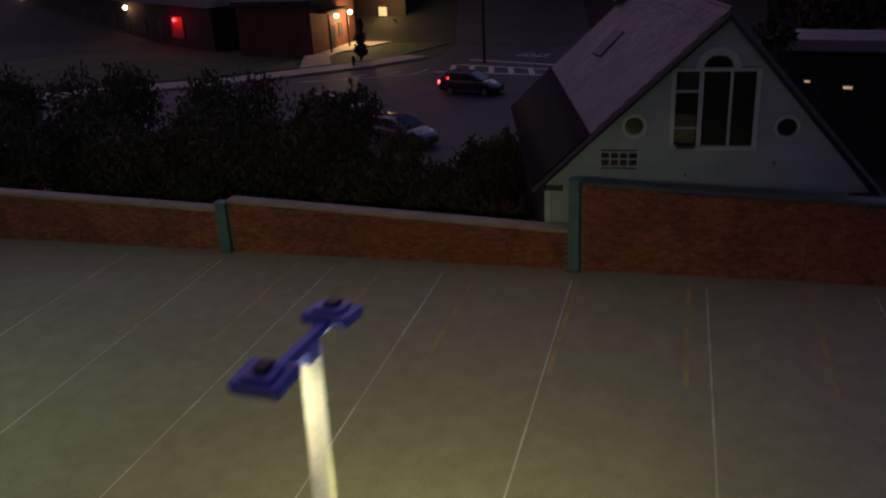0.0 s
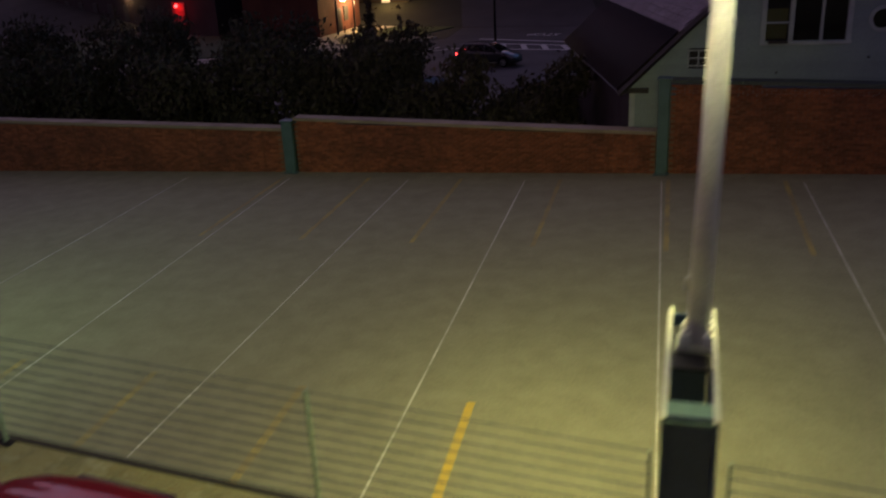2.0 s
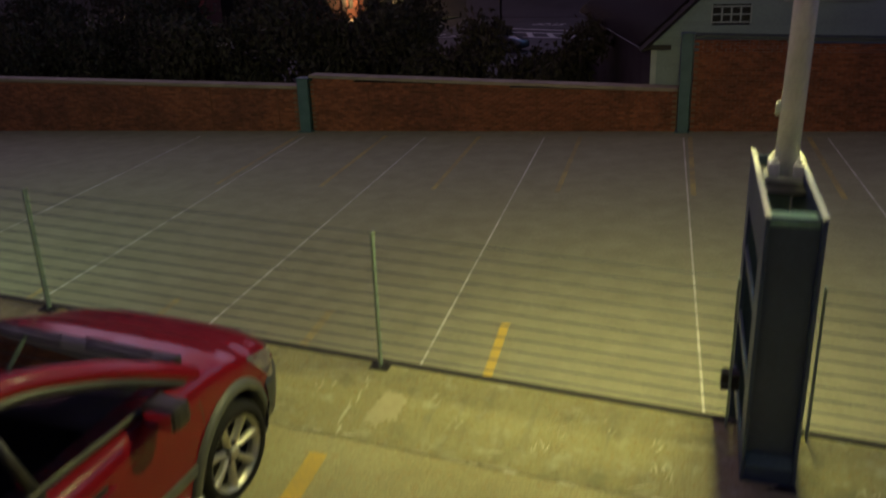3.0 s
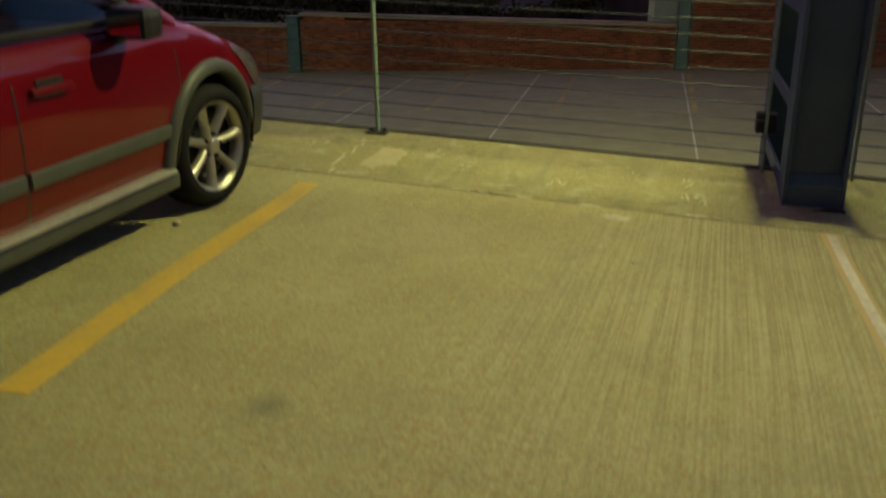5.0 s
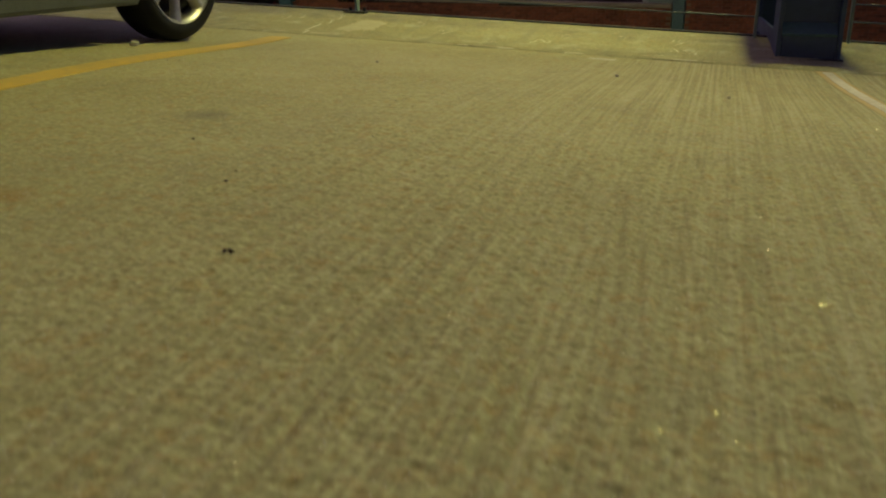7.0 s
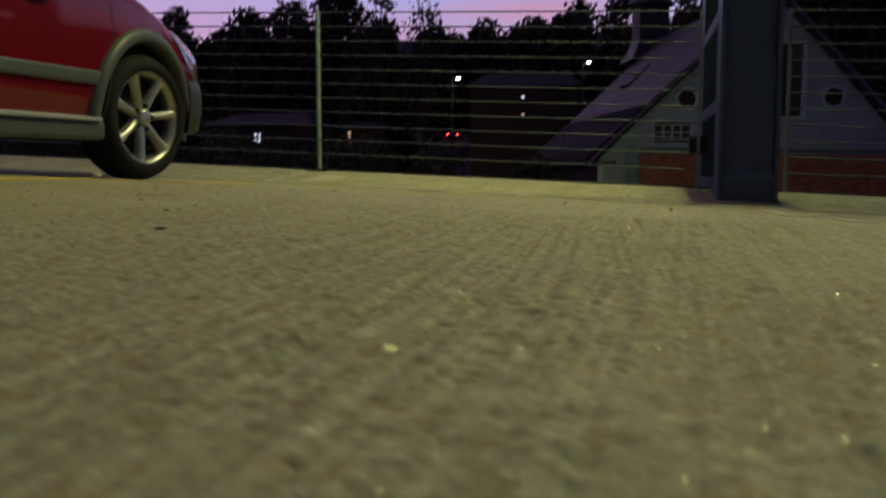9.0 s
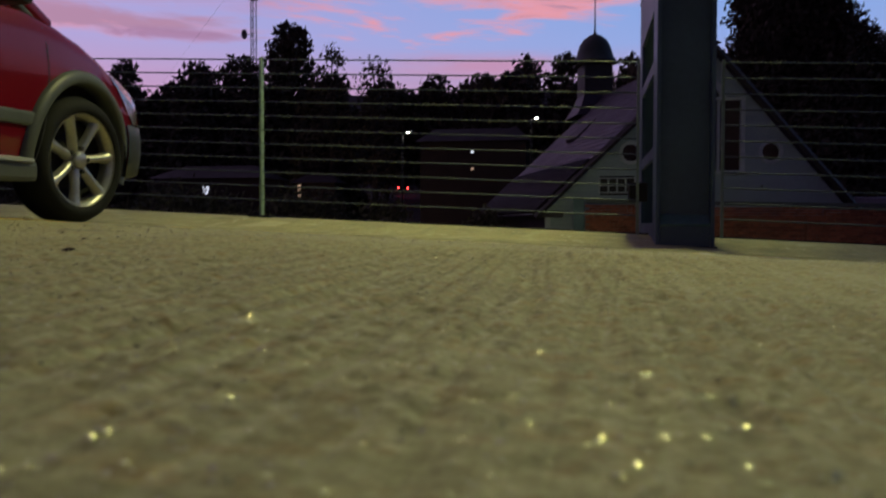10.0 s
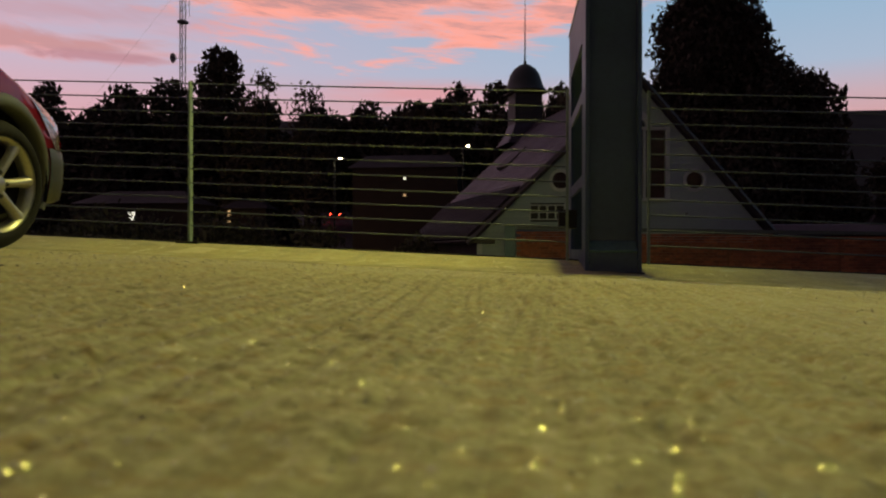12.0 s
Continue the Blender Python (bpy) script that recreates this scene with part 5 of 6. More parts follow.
def tree(x, y, z0, top, rad, seed, count=1600, size=0.35, squash=1.0, airy=0.75, name="tree", label="tall leafy tree standing dark against the dusk sky", bottom=0.25, nb=9):
    rng = random.Random(seed)
    h = top - z0
    ob = empty(name, pose(x, y, z0), label, "tree", "trees on the skyline")
    bm = bmesh.new()
    r = max(0.12, h * 0.022)
    mid = Vector((rng.uniform(-0.2, 0.2), 0, h * 0.35))
    limb(bm, (0, 0, -0.3), mid, r, r * 0.75)
    limb(bm, mid, (0, 0, h * 0.8), r * 0.75, r * 0.2)
    blobs = []
    for k in range(nb):
        f = k / (nb - 1)
        a = k * 2.4 + rng.random()
        br = rad * (0.62 - 0.20 * f) * rng.uniform(0.85, 1.15)
        off = (rad - br) * (1.05 - 0.75 * f * f)
        zc = h * (bottom + (1 - bottom) * f) - br * squash * (0.15 + 0.85 * f)
        c = (off * math.cos(a), off * math.sin(a), zc, br, squash)
        blobs.append(c)
        limb(bm, mid + Vector((0, 0, h * 0.25 * f)), (c[0] * 0.8, c[1] * 0.8, zc), r * 0.4, r * 0.1)
    part("trunk", bm, BARK, ob)
    vs, fs = leaf_cloud(blobs, count, size, rng, airy)
    pydata("crown", vs, fs, LEAF, ob)
    return ob


def gz(y):
    return ground_z(y)


# skyline: x, y, top, radius, count, leaf size, airiness
for i, (x, y, top, rad, n, s, air) in enumerate([
        (-68.5, 112, 24.1, 6.0, 3000, 0.55, 0.80),
        (-59.8, 117, 25.0, 7.5, 4000, 0.55, 0.60),
        (-52.3, 117, 25.6, 8.0, 4500, 0.55, 0.75),
        (-42.9, 112, 28.4, 6.0, 4200, 0.55, 0.80),
        (-33.2, 102, 23.0, 4.2, 1500, 0.30, 0.35),
        (-27.6, 102, 21.4, 4.8, 1600, 0.30, 0.35),
        (-31.0, 119, 21.3, 6.4, 3000, 0.55, 0.80),
        (-24.1, 119, 21.7, 6.0, 3000, 0.55, 0.80),
        (-16.9, 119, 21.7, 5.5, 2800, 0.55, 0.75),
        (-11.1, 115, 23.5, 5.5, 2200, 0.50, 0.50),
        (-5.5, 117, 23.6, 4.7, 2200, 0.50, 0.60),
        (3.5, 117, 23.0, 5.5, 2400, 0.50, 0.70),
        (-77.3, 107, 21.9, 7.5, 3000, 0.60, 0.80),
        (-85.6, 111, 19.8, 6.9, 2600, 0.60, 0.80),
        (22.5, 70, 14.2, 3.4, 2000, 0.38, 0.70)]):
    tree(x, y, gz(y), top, rad, 20 + i, n, s, 1.05, air, bottom=0.3, nb=12)
# lower dark woods in front of the skyline trees
for i, (x, y, top, rad) in enumerate([(-84, 102, 18.5, 7.2), (-76, 104, 19.6, 7.2), (-68, 106, 17.8, 7.2), (-60, 108, 18.9, 7.2), (-52, 103, 19.2, 7.2), (-44, 105, 18.5, 7.2), (-36, 107, 19.6, 7.2), (-35.5, 138, 23.0, 9.0), (-22, 138, 24.5, 9.0), (-12, 106, 19.2, 7.2), (-4, 108, 18.5, 7.2), (4, 103, 19.6, 7.2), (12, 105, 15.0, 7.2), (20, 107, 13.6, 7.2), (28, 102, 12.6, 7.2)]):
    tree(x, y, gz(y), top, rad, 60 + i, 4200, 0.75, 0.9, 0.6, label="broad dark tree in the woods beyond the road", bottom=0.10, nb=14)
# the big tree behind the house
tree(12.6, 60, -4.5, 19.4, 6.8, 3, 70000, 0.24, 1.1, 0.72, label="big dark leafy tree behind the pale house", bottom=0.2, nb=26)
tree(17.6, 62, -4.5, 14.2, 5.2, 4, 30000, 0.21, 1.0, 0.6, label="dark leafy tree beside the big one", bottom=0.12, nb=12)
tree(20.6, 64, -4.5, 10.6, 4.4, 7, 20000, 0.22, 0.9, 0.6, label="lower dark leafy tree at the yard's edge", bottom=0.1, nb=10)
tree(26.5, 66, -4.5, 7.0, 4.4, 9, 14000, 0.22, 0.9, 0.6, label="lower dark leafy tree at the yard's edge", bottom=0.1, nb=10)
tree(5.6, 40, -4.5, 9.4, 1.6, 8, 1500, 0.2, 1.3, 0.4, label="slim leafy tree behind the roof", bottom=0.3, nb=8)


def bush(x, y, z0, top, rad, seed, count=1500, size=0.115):
    count *= 3
    rng = random.Random(seed)
    ob = empty("bush", pose(x, y, z0), "dense dark bush behind the brick wall", "bush", "bushes behind the wall")
    h = top - z0
    bm = bmesh.new()
    blobs = []
    for k in range(8):
        a = k * 2.4 + rng.random()
        zz = h * rng.uniform(0.3, 0.9)
        br = rad * rng.uniform(0.45, 0.7)
        zz = min(zz, h - br * 0.8)
        c = (rad * 0.55 * math.cos(a), rad * 0.55 * math.sin(a), zz, br, 1.0)
        blobs.append(c)
        limb(bm, (0, 0, 0), c[:3], 0.07, 0.02)
    part("stem", bm, BARK, ob)
    vs, fs = leaf_cloud(blobs, count, size, rng, 0.6)
    pydata("foliage", vs, fs, LEAF, ob)
    return ob


k = 0
for x in lin(-29, -9.5, 8):
    bush(x, 27.0 + (k % 3) * 0.8, -4.5, 1.2 + 0.35 * math.sin(k * 2.1), 2.3, 100 + k, 2200)
    k += 1
for x, y, top, rad in ((-7.2, 27.2, 1.35, 2.0), (-4.9, 27.5, 1.05, 1.9), (-2.9, 27.8, 0.75, 1.7), (-20, 31, 1.9, 2.6), (-26, 31, 1.7, 2.6), (-14, 31, 1.7, 2.4), (-9.5, 31, 1.4, 2.0), (-3.6, 31.5, -0.3, 1.6), (-6.5, 25.6, -0.4, 1.5), (-3.5, 25.6, -0.9, 1.3), (-1.4, 26.0, -1.2, 1.1)):
    bush(x, y, -4.5, top, rad, 100 + k, 1800)
    k += 1

# ---- street ----


def flat(name, outline, z, t, material, label, category, parent=None):
    """A paved patch on the ground, over an outline of (x, y)."""
    ob = part(name, prism(bmesh.new(), outline, z - 0.3, z + t), material, parent)
    return tagged(ob, label, category, kind="structure")


G = -4.5
road = flat("road", [(-70, 26), (-62, 40), (-34, 57.4), (-24.2, 66.3), (-20.5, 72), (-21.5, 79.5), (-8.5, 79.5), (-7.5, 66), (2, 60), (40, 56), (40, 40), (2, 40), (-14, 41), (-34, 34), (-52, 22)], G, 0.03, ROAD, "dark asphalt road junction at dusk", "road")
bm = bmesh.new()
v = [bm.verts.new((x, y, gz(y) + 0.05)) for y, x0, x1 in ((79.5, -21.5, -8.5), (110, -31, -17), (132, -37.8, -23.8), (139, -40, -26)) for x in (x0, x1)]
bm.faces.new((v[0], v[1], v[3], v[2])), bm.faces.new((v[2], v[3], v[5], v[4])), bm.faces.new((v[4], v[5], v[7], v[6]))
tagged(part("road_hill", bm, ROAD), "dark asphalt road climbing away from the junction", "road", kind="structure")
flat("pavement", [(-62, 41), (-34, 58.4), (-24.8, 67.2), (-21.5, 72.3), (-24, 73), (-27, 68.6), (-35, 61), (-63, 44)], G, 0.14, PATH_STONE, "concrete pavement along the kerb", "pavement")
flat("path", [(-30.5, 66.0), (-28.5, 67.8), (-30.6, 71.6), (-31.0, 74.2), (-28.2, 81.5), (-31.9, 81.8), (-34.0, 76.8), (-33.4, 72.2)], G, 0.16, PATH_STONE, "pale concrete path to a lit doorway", "path")
flat("lawn", [(-28.0, 68.6), (-24.4, 73.0), (-22.5, 80), (-23.5, 92), (-40, 92), (-34, 82.5), (-28.0, 82), (-30.4, 74)], G, 0.08, GRASS, "mown lawn beside the path", "lawn")
flat("lawn", [(-62, 45), (-36, 62), (-31, 66.5), (-34.5, 72), (-36, 77), (-60, 72), (-75, 55)], G, 0.07, GRASS, "strip of dark lawn along the pavement", "lawn")


def on_road(x, y):
    return G + 0.03


strip("crossing_line", -17.4, 71.3, -9.6, 69.2, 0.32, on_road, 0.02, ROAD_WHITE, None, "white stop line across the road", "road marking", kind="structure")
strip("crossing_line", -17.6, 68.9, -9.3, 67.2, 0.26, on_road, 0.02, ROAD_WHITE, None, "white edge line of the crossing", "road marking", kind="structure")
strip("crossing_line", -18.6, 65.8, -8.8, 64.8, 0.26, on_road, 0.02, ROAD_WHITE, None, "white edge line of the crossing", "road marking", kind="structure")
for i in range(6):
    x = -17.6 + i * 1.65
    strip("crossing_bar", x - 0.3, 68.7 - i * 0.3, x + 0.5, 65.7 - i * 0.16, 0.42, on_road, 0.016, ROAD_WHITE, None, "white slanting bar of the crossing", "road marking", kind="structure")
for x0, y0, x1, y1 in ((-24.6, 62.0, -23.6, 64.2), (-22.2, 63.2, -21.4, 65.6), (-19.9, 64.2, -19.4, 66.6)):
    strip("bay_tick", x0, y0, x1, y1, 0.14, on_road, 0.016, ROAD_WHITE, None, "short white parking bay mark", "road marking", kind="structure")
strip("edge_line", -27.5, 60.6, -22.2, 63.1, 0.12, on_road, 0.016, ROAD_WHITE, None, "thin white line along the bays", "road marking", kind="structure")
strip("edge_line", -22.2, 63.1, -17.4, 65.7, 0.12, on_road, 0.016, ROAD_WHITE, None, "thin white line along the bays", "road marking", kind="structure")
text = bpy.data.curves.new("stop_word", "FONT")
text.body, text.size, text.align_x, text.align_y, text.extrude = "STOP", 1.35, "CENTER", "CENTER", 0.006
text.materials.append(ROAD_WHITE)
word = new("stop_word", text)
word.matrix_basis = Matrix.Translation((-12.6, 73.9, G + 0.045)) @ Matrix.Rotation(radians(172), 4, "Z") @ Matrix.Diagonal((0.85, 1.5, 1, 1))
tagged(word, "white STOP lettering painted on the road", "road marking", kind="structure")

car("car", pose(-11.3, 44.0, G + 0.03, 0, 0, -112), CAR_SILVER, "silver car parked behind the bushes", BLACK)
car("car", pose(-17.4, 49.2, G + 0.03, 0, 0, -112), CAR_DARK, "dark car parked along the street", BLACK)
car("car", pose(-11.6, 57.8, G + 0.03, 0, 0, -98), CAR_DARK, "dark car with red tail lamps on the road", BLACK, RED_LENS)
car("car", pose(-31.0, 128, gz(128) + 0.07, 11, 0, 15), CAR_DARK, "distant car with red tail lamps on the hill", BLACK, RED_LENS)

# ---- buildings across the street ----


def lamp_bulb(parent, x, y, z, r, material, name="wall_lamp"):
    o = part(name, lathe(bmesh.new(), [(0.001, r), (r * 0.7, r * 0.7), (r, 0), (r * 0.7, -r * 0.7), (0.001, -r)], Matrix.Translation((x, y, z)), 12), material, parent, "glowing wall lamp")
    part("bracket", boxed(x - r * 0.4, y + r * 0.5, z + r * 0.6, x + r * 0.4, y + 0.5, z + r * 1.1), FASCIA, o)
    return o


def point(x, y, z, watts, colour, size=0.25):
    la = bpy.data.lights.new("lamp_light", "POINT")
    la.energy, la.color, la.shadow_soft_size = watts, colour, size
    new("lamp_light", la).matrix_basis = pose(x, y, z)


def building(name, m, w, d, h, label, windows=(), roof=1.6, flat_roof=False, top=None, facing=None):
    ob = empty(name, m, label, "building")
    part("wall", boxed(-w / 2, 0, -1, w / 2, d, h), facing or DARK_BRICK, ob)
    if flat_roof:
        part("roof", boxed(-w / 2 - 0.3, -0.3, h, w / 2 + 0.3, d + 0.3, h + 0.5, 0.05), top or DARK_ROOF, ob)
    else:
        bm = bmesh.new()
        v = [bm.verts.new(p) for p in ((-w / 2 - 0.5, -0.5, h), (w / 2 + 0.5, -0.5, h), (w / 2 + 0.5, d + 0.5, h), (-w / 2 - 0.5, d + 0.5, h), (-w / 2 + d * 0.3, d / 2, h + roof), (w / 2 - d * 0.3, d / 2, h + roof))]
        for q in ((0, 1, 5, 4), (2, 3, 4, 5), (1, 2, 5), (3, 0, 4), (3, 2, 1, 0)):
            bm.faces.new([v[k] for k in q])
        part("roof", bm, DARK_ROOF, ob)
    for x, z, ww, hh, material in windows:
        wi = part("window", boxed(x - ww / 2 - 0.08, -0.06, z - hh / 2 - 0.08, x + ww / 2 + 0.08, 0.02, z + hh / 2 + 0.08), FASCIA, ob)
        part("pane", boxed(x - ww / 2, -0.085, z - hh / 2, x + ww / 2, -0.065, z + hh / 2), material, wi)
    return ob


dark = [(x, z, 1.1, 1.5, WINDOW_DARK) for x in lin(-18, 18, 9) for z in (1.7,)]
long_b = building("long_building", pose(-70.24, 87.78, G, 0, 0, -27), 58, 7, 4.2, "long dark brick building with glowing wall lamps", dark, 1.2)
part("red_sign_backing", boxed(20.6, -0.12, 0.9, 23.2, -0.02, 3.1, 0.03), RED_PANEL, long_b)
for x in (-21.5, 10.7):
    lamp_bulb(long_b, x, -0.35, 3.5, 0.24, WARM_BULB)
rb = lamp_bulb(long_b, 21.9, -0.3, 2.75, 0.20, RED_BULB)
M = long_b.matrix_basis
for x in (-21.5, 10.7):
    p = M @ Vector((x, -0.8, 3.3))
    point(p.x, p.y, p.z, 40, (1.0, 0.6, 0.28))
p = M @ Vector((21.9, -0.7, 2.5))
point(p.x, p.y, p.z, 60, (1.0, 0.02, 0.02))

entry = building("brick_hall", pose(-32.6, 77.0, G, 0, 0, 90), 9.0, 7.6, 4.4, "brick hall with a warmly lit doorway", [(1.2, 1.7, 0.8, 1.2, WINDOW_DARK)], flat_roof=True, facing=HALL_BRICK)
part("door", boxed(-1.0, -0.10, 0.1, 0.1, 0.0, 2.25, 0.02), FASCIA, entry)
part("canopy", boxed(-3.2, -1.0, 3.6, 1.0, 0, 3.8, 0.03), DARK_ROOF, entry)
for x in (-3.0, 0.8):
    part("canopy_post", tubed((x, -1.05, -0.2), (x, -1.05, 3.5), 0.09, seg=10), FASCIA, entry)
for x in (-0.02, 2.9):
    lamp_bulb(entry, x, -0.35, 3.05, 0.22, WARM_BULB)
M = entry.matrix_basis
p = M @ Vector((1.4, -1.4, 2.6))
point(p.x, p.y, p.z, 950, (1.0, 0.62, 0.26))
annex = building("annex", pose(-33.5, 88.5, G, 0, 0, 0), 7, 6, 4.4, "brick annex with a small lit window behind shrubs", [(0.9, 2.0, 0.9, 1.2, DIM_WINDOW)], flat_roof=True)
p = Vector((-31.5, 86.6, -1.8))
point(p.x, p.y, p.z, 300, (1.0, 0.62, 0.2))
for x, y, r, sd in ((-35.5, 86.5, 1.0, 1), (-33.2, 86.2, 0.9, 2), (-30.6, 86.8, 1.0, 3)):
    rng = random.Random(sd)
    b = empty("shrub", pose(x, y, G), "small green shrub lit by a wall lamp", "shrub", "shrubs by the annex")
    part("stem", tubed((0, 0, 0), (0, 0, r), 0.05, 0.02), BARK, b)
    pydata("foliage", *leaf_cloud([(0, 0, r * 0.9, r, 0.9), (0.5, 0.2, r * 0.6, r * 0.7, 0.9)], 500, 0.16, rng, 0.5), LEAF, b)
b = empty("shrub", pose(-27.0, 70.6, G), "slim dark upright shrub beside the path", "shrub")
part("stem", tubed((0, 0, 0), (0, 0, 3.0), 0.08, 0.03), BARK, b)
pydata("foliage", *leaf_cloud([(0, 0, 0.9, 0.75, 1.2), (0, 0, 2.0, 0.65, 1.3), (0.1, 0, 3.1, 0.42, 1.5)], 900, 0.16, random.Random(9), 0.5), LEAF, b)
b = empty("hydrant", pose(-26.3, 67.6, G + 0.14), "small dark street hydrant on the pavement", "hydrant")
part("barrel", lathe(bmesh.new(), [(0.16, 0), (0.16, 0.06), (0.11, 0.08), (0.11, 0.55), (0.14, 0.57), (0.13, 0.66), (0.05, 0.76), (0.001, 0.78)], Matrix(), 16), DARK_STEEL_AND_GAP, b, smooth=True)
part("outlet", tubed((-0.2, 0, 0.42), (0.2, 0, 0.42), 0.05, seg=10), DARK_STEEL_AND_GAP, b)

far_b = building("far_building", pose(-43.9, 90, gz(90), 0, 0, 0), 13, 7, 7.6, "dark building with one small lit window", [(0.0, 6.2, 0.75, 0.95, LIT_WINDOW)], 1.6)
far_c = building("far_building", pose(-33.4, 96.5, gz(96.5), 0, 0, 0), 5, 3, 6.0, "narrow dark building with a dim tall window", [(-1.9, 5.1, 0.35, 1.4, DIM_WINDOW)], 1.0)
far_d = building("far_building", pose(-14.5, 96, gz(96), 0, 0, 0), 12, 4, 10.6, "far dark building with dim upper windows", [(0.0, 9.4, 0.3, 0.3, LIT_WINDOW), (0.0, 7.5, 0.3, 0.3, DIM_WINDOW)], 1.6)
building("flat_roofed_building", pose(12.2, 42.2, G, 0, 0, -7), 13.5, 2.6, 5.3, "low dark building with a pale flat roof behind the house", [(-5.0, 4.0, 0.22, 0.09, DIM_WINDOW), (-3.4, 3.8, 0.36, 0.12, DIM_WINDOW)], flat_roof=True, top=PALE_ROOF)
building("right_house", pose(27.5, 62, G, 0, 0, -8), 9, 8, 5.0, "dark house beyond the big tree", [], 3.2)


def street_lamp(x, y, z0, top, head):
    ob = empty("street_lamp", pose(x, y, z0), "tall street lamp with a bright white head", "street lamp", "street lamps")
    h = top - z0
    part("pole", tubed((0, 0, 0), (0, 0, h), 0.11, 0.06, seg=12), DARK_STEEL_AND_GAP, ob, smooth=True)
    part("arm", tubed((0, 0, h - 0.05), (head, 0, h + 0.05), 0.04, seg=8), DARK_STEEL_AND_GAP, ob)
    o = part("lamp_head", boxed(head - 0.3, -0.18, h + 0.03, head + 0.35, 0.18, h + 0.2, 0.05), DARK_STEEL_AND_GAP, ob)
    part("lamp_glass", lathe(bmesh.new(), [(0.001, 0.02), (0.12, 0.015), (0.15, -0.05), (0.10, -0.14), (0.001, -0.17)], Matrix.Translation((head, 0, h + 0.03)), 16), COOL_BULB, o, "bright lamp glass")
    return ob


street_lamp(-15.75, 70, G, 7.6, 0.5)
street_lamp(-6.7, 85, gz(85), 10.35, 0.5)


def radio_mast():
    ob = empty("radio_mast", pose(-65.3, 150, gz(150)), "thin lattice radio mast with aerials", "mast")
    H, w = 66.0, 0.42
    legs = [(w, 0), (-w, 0.5), (-w, -0.5)]
    for a in legs:
        part("leg", tubed((a[0], a[1], 0), (a[0], a[1], H), 0.10, 0.08, seg=6), GALV_DARK, ob)
    bm = bmesh.new()
    n = 44
    for i in range(n):
        z0, z1 = H * i / n, H * (i + 1) / n
        for j in range(3):
            a, b = legs[j], legs[(j + 1) % 3]
            tube(bm, (a[0], a[1], z0), (b[0], b[1], z1), 0.035, seg=4, caps=False)
    part("lattice", bm, GALV_DARK, ob)
    for z, x in ((36, -1.3), (30, 1.1), (38, 1.0), (44, -1.2)):
        part("whip_aerial", tubed((x, 0, z - 2.2), (x, 0, z + 3.4), 0.05, seg=6), GALV_DARK, ob)
        part("stand_off", tubed((0, 0, z), (x, 0, z), 0.04, seg=6), GALV_DARK, ob)
    part("platform", boxed(-0.9, -0.7, 26.6, 0.7, 0.7, 27.1, 0.05), GALV_DARK, ob)
    part("dish", lathe(bmesh.new(), [(0.001, 0.0), (0.5, 0.08), (0.9, 0.3), (0.9, 0.36), (0.001, 0.1)], Matrix.Translation((-1.6, -0.2, 20.3)) @ Matrix.Rotation(radians(100), 4, "X") @ Matrix.Rotation(radians(-30), 4, "Y"), 20), GALV_DARK, ob)
    part("dish_arm", tubed((-0.2, 0, 20.2), (-1.6, 0, 20.3), 0.06, seg=6), GALV_DARK, ob)
    part("guy_wire", tubed((0, 0, 34), (-26, -4, 0), 0.012, seg=4), GALV_DARK, ob)
    part("side_arm", tubed((0, 0, 36.5), (6.0, 0, 38.2), 0.07, seg=6), GALV_DARK, ob)
    return ob


GALV_DARK = mat("weathered_mast_steel", (0.10, 0.10, 0.11), 0.6, metal=0.3, scale=4, fine=30)
radio_mast()

# ---- rough skin of the deck ----


def lattice(x, y, seed):
    """Smooth random heights between -1 and 1 over the plane, one knot a unit."""
    knots = np.random.default_rng(seed).uniform(-1, 1, (512, 512))
    i, j = np.floor(x).astype(int), np.floor(y).astype(int)
    u, v = x - i, y - j
    u, v = u * u * (3 - 2 * u), v * v * (3 - 2 * v)
    i0, i1, j0, j1 = i % 512, (i + 1) % 512, j % 512, (j + 1) % 512
    return (knots[i0, j0] * (1 - u) + knots[i1, j0] * u) * (1 - v) + (knots[i0, j1] * (1 - u) + knots[i1, j1] * u) * v


SKIN = (1.20, 2.88, 1.30, 3.50)


def skin_rise(x, y):
    """How far worn concrete with bared aggregate and broom grooves stands over the deck's plane."""
    x0, x1, y0, y1 = SKIN
    swept = np.clip((x - 1.6) / 0.6, 0.12, 1.0)
    stones = np.clip(lattice(x * 105, y * 105, 1) + 0.6 * lattice(x * 190, y * 190, 2) - 0.05, 0, 1)
    pits = np.clip(lattice(x * 62 + 9, y * 62, 3) - 0.30, 0, 1)
    lumps = lattice(x * 34, y * 34, 4)
    groove = lattice(x * 64 + 5.6 * (y - 1.2), y * 1.6, 5) + 0.5 * lattice(x * 120 + 10.5 * (y - 1.2), y * 2.5, 6)
    h = (0.6 + 0.4 * swept) * (0.0026 * stones - 0.0048 * pits) + 0.0013 * lumps + 0.0035 * swept * groove + 0.0009 * lattice(x * 230, y * 230, 7)
    rim = np.clip(np.minimum(np.minimum(x - x0, x1 - x), np.minimum(y - y0, y1 - y)) / 0.25, 0, 1)
    return 0.0065 * rim - 0.002 + h * rim


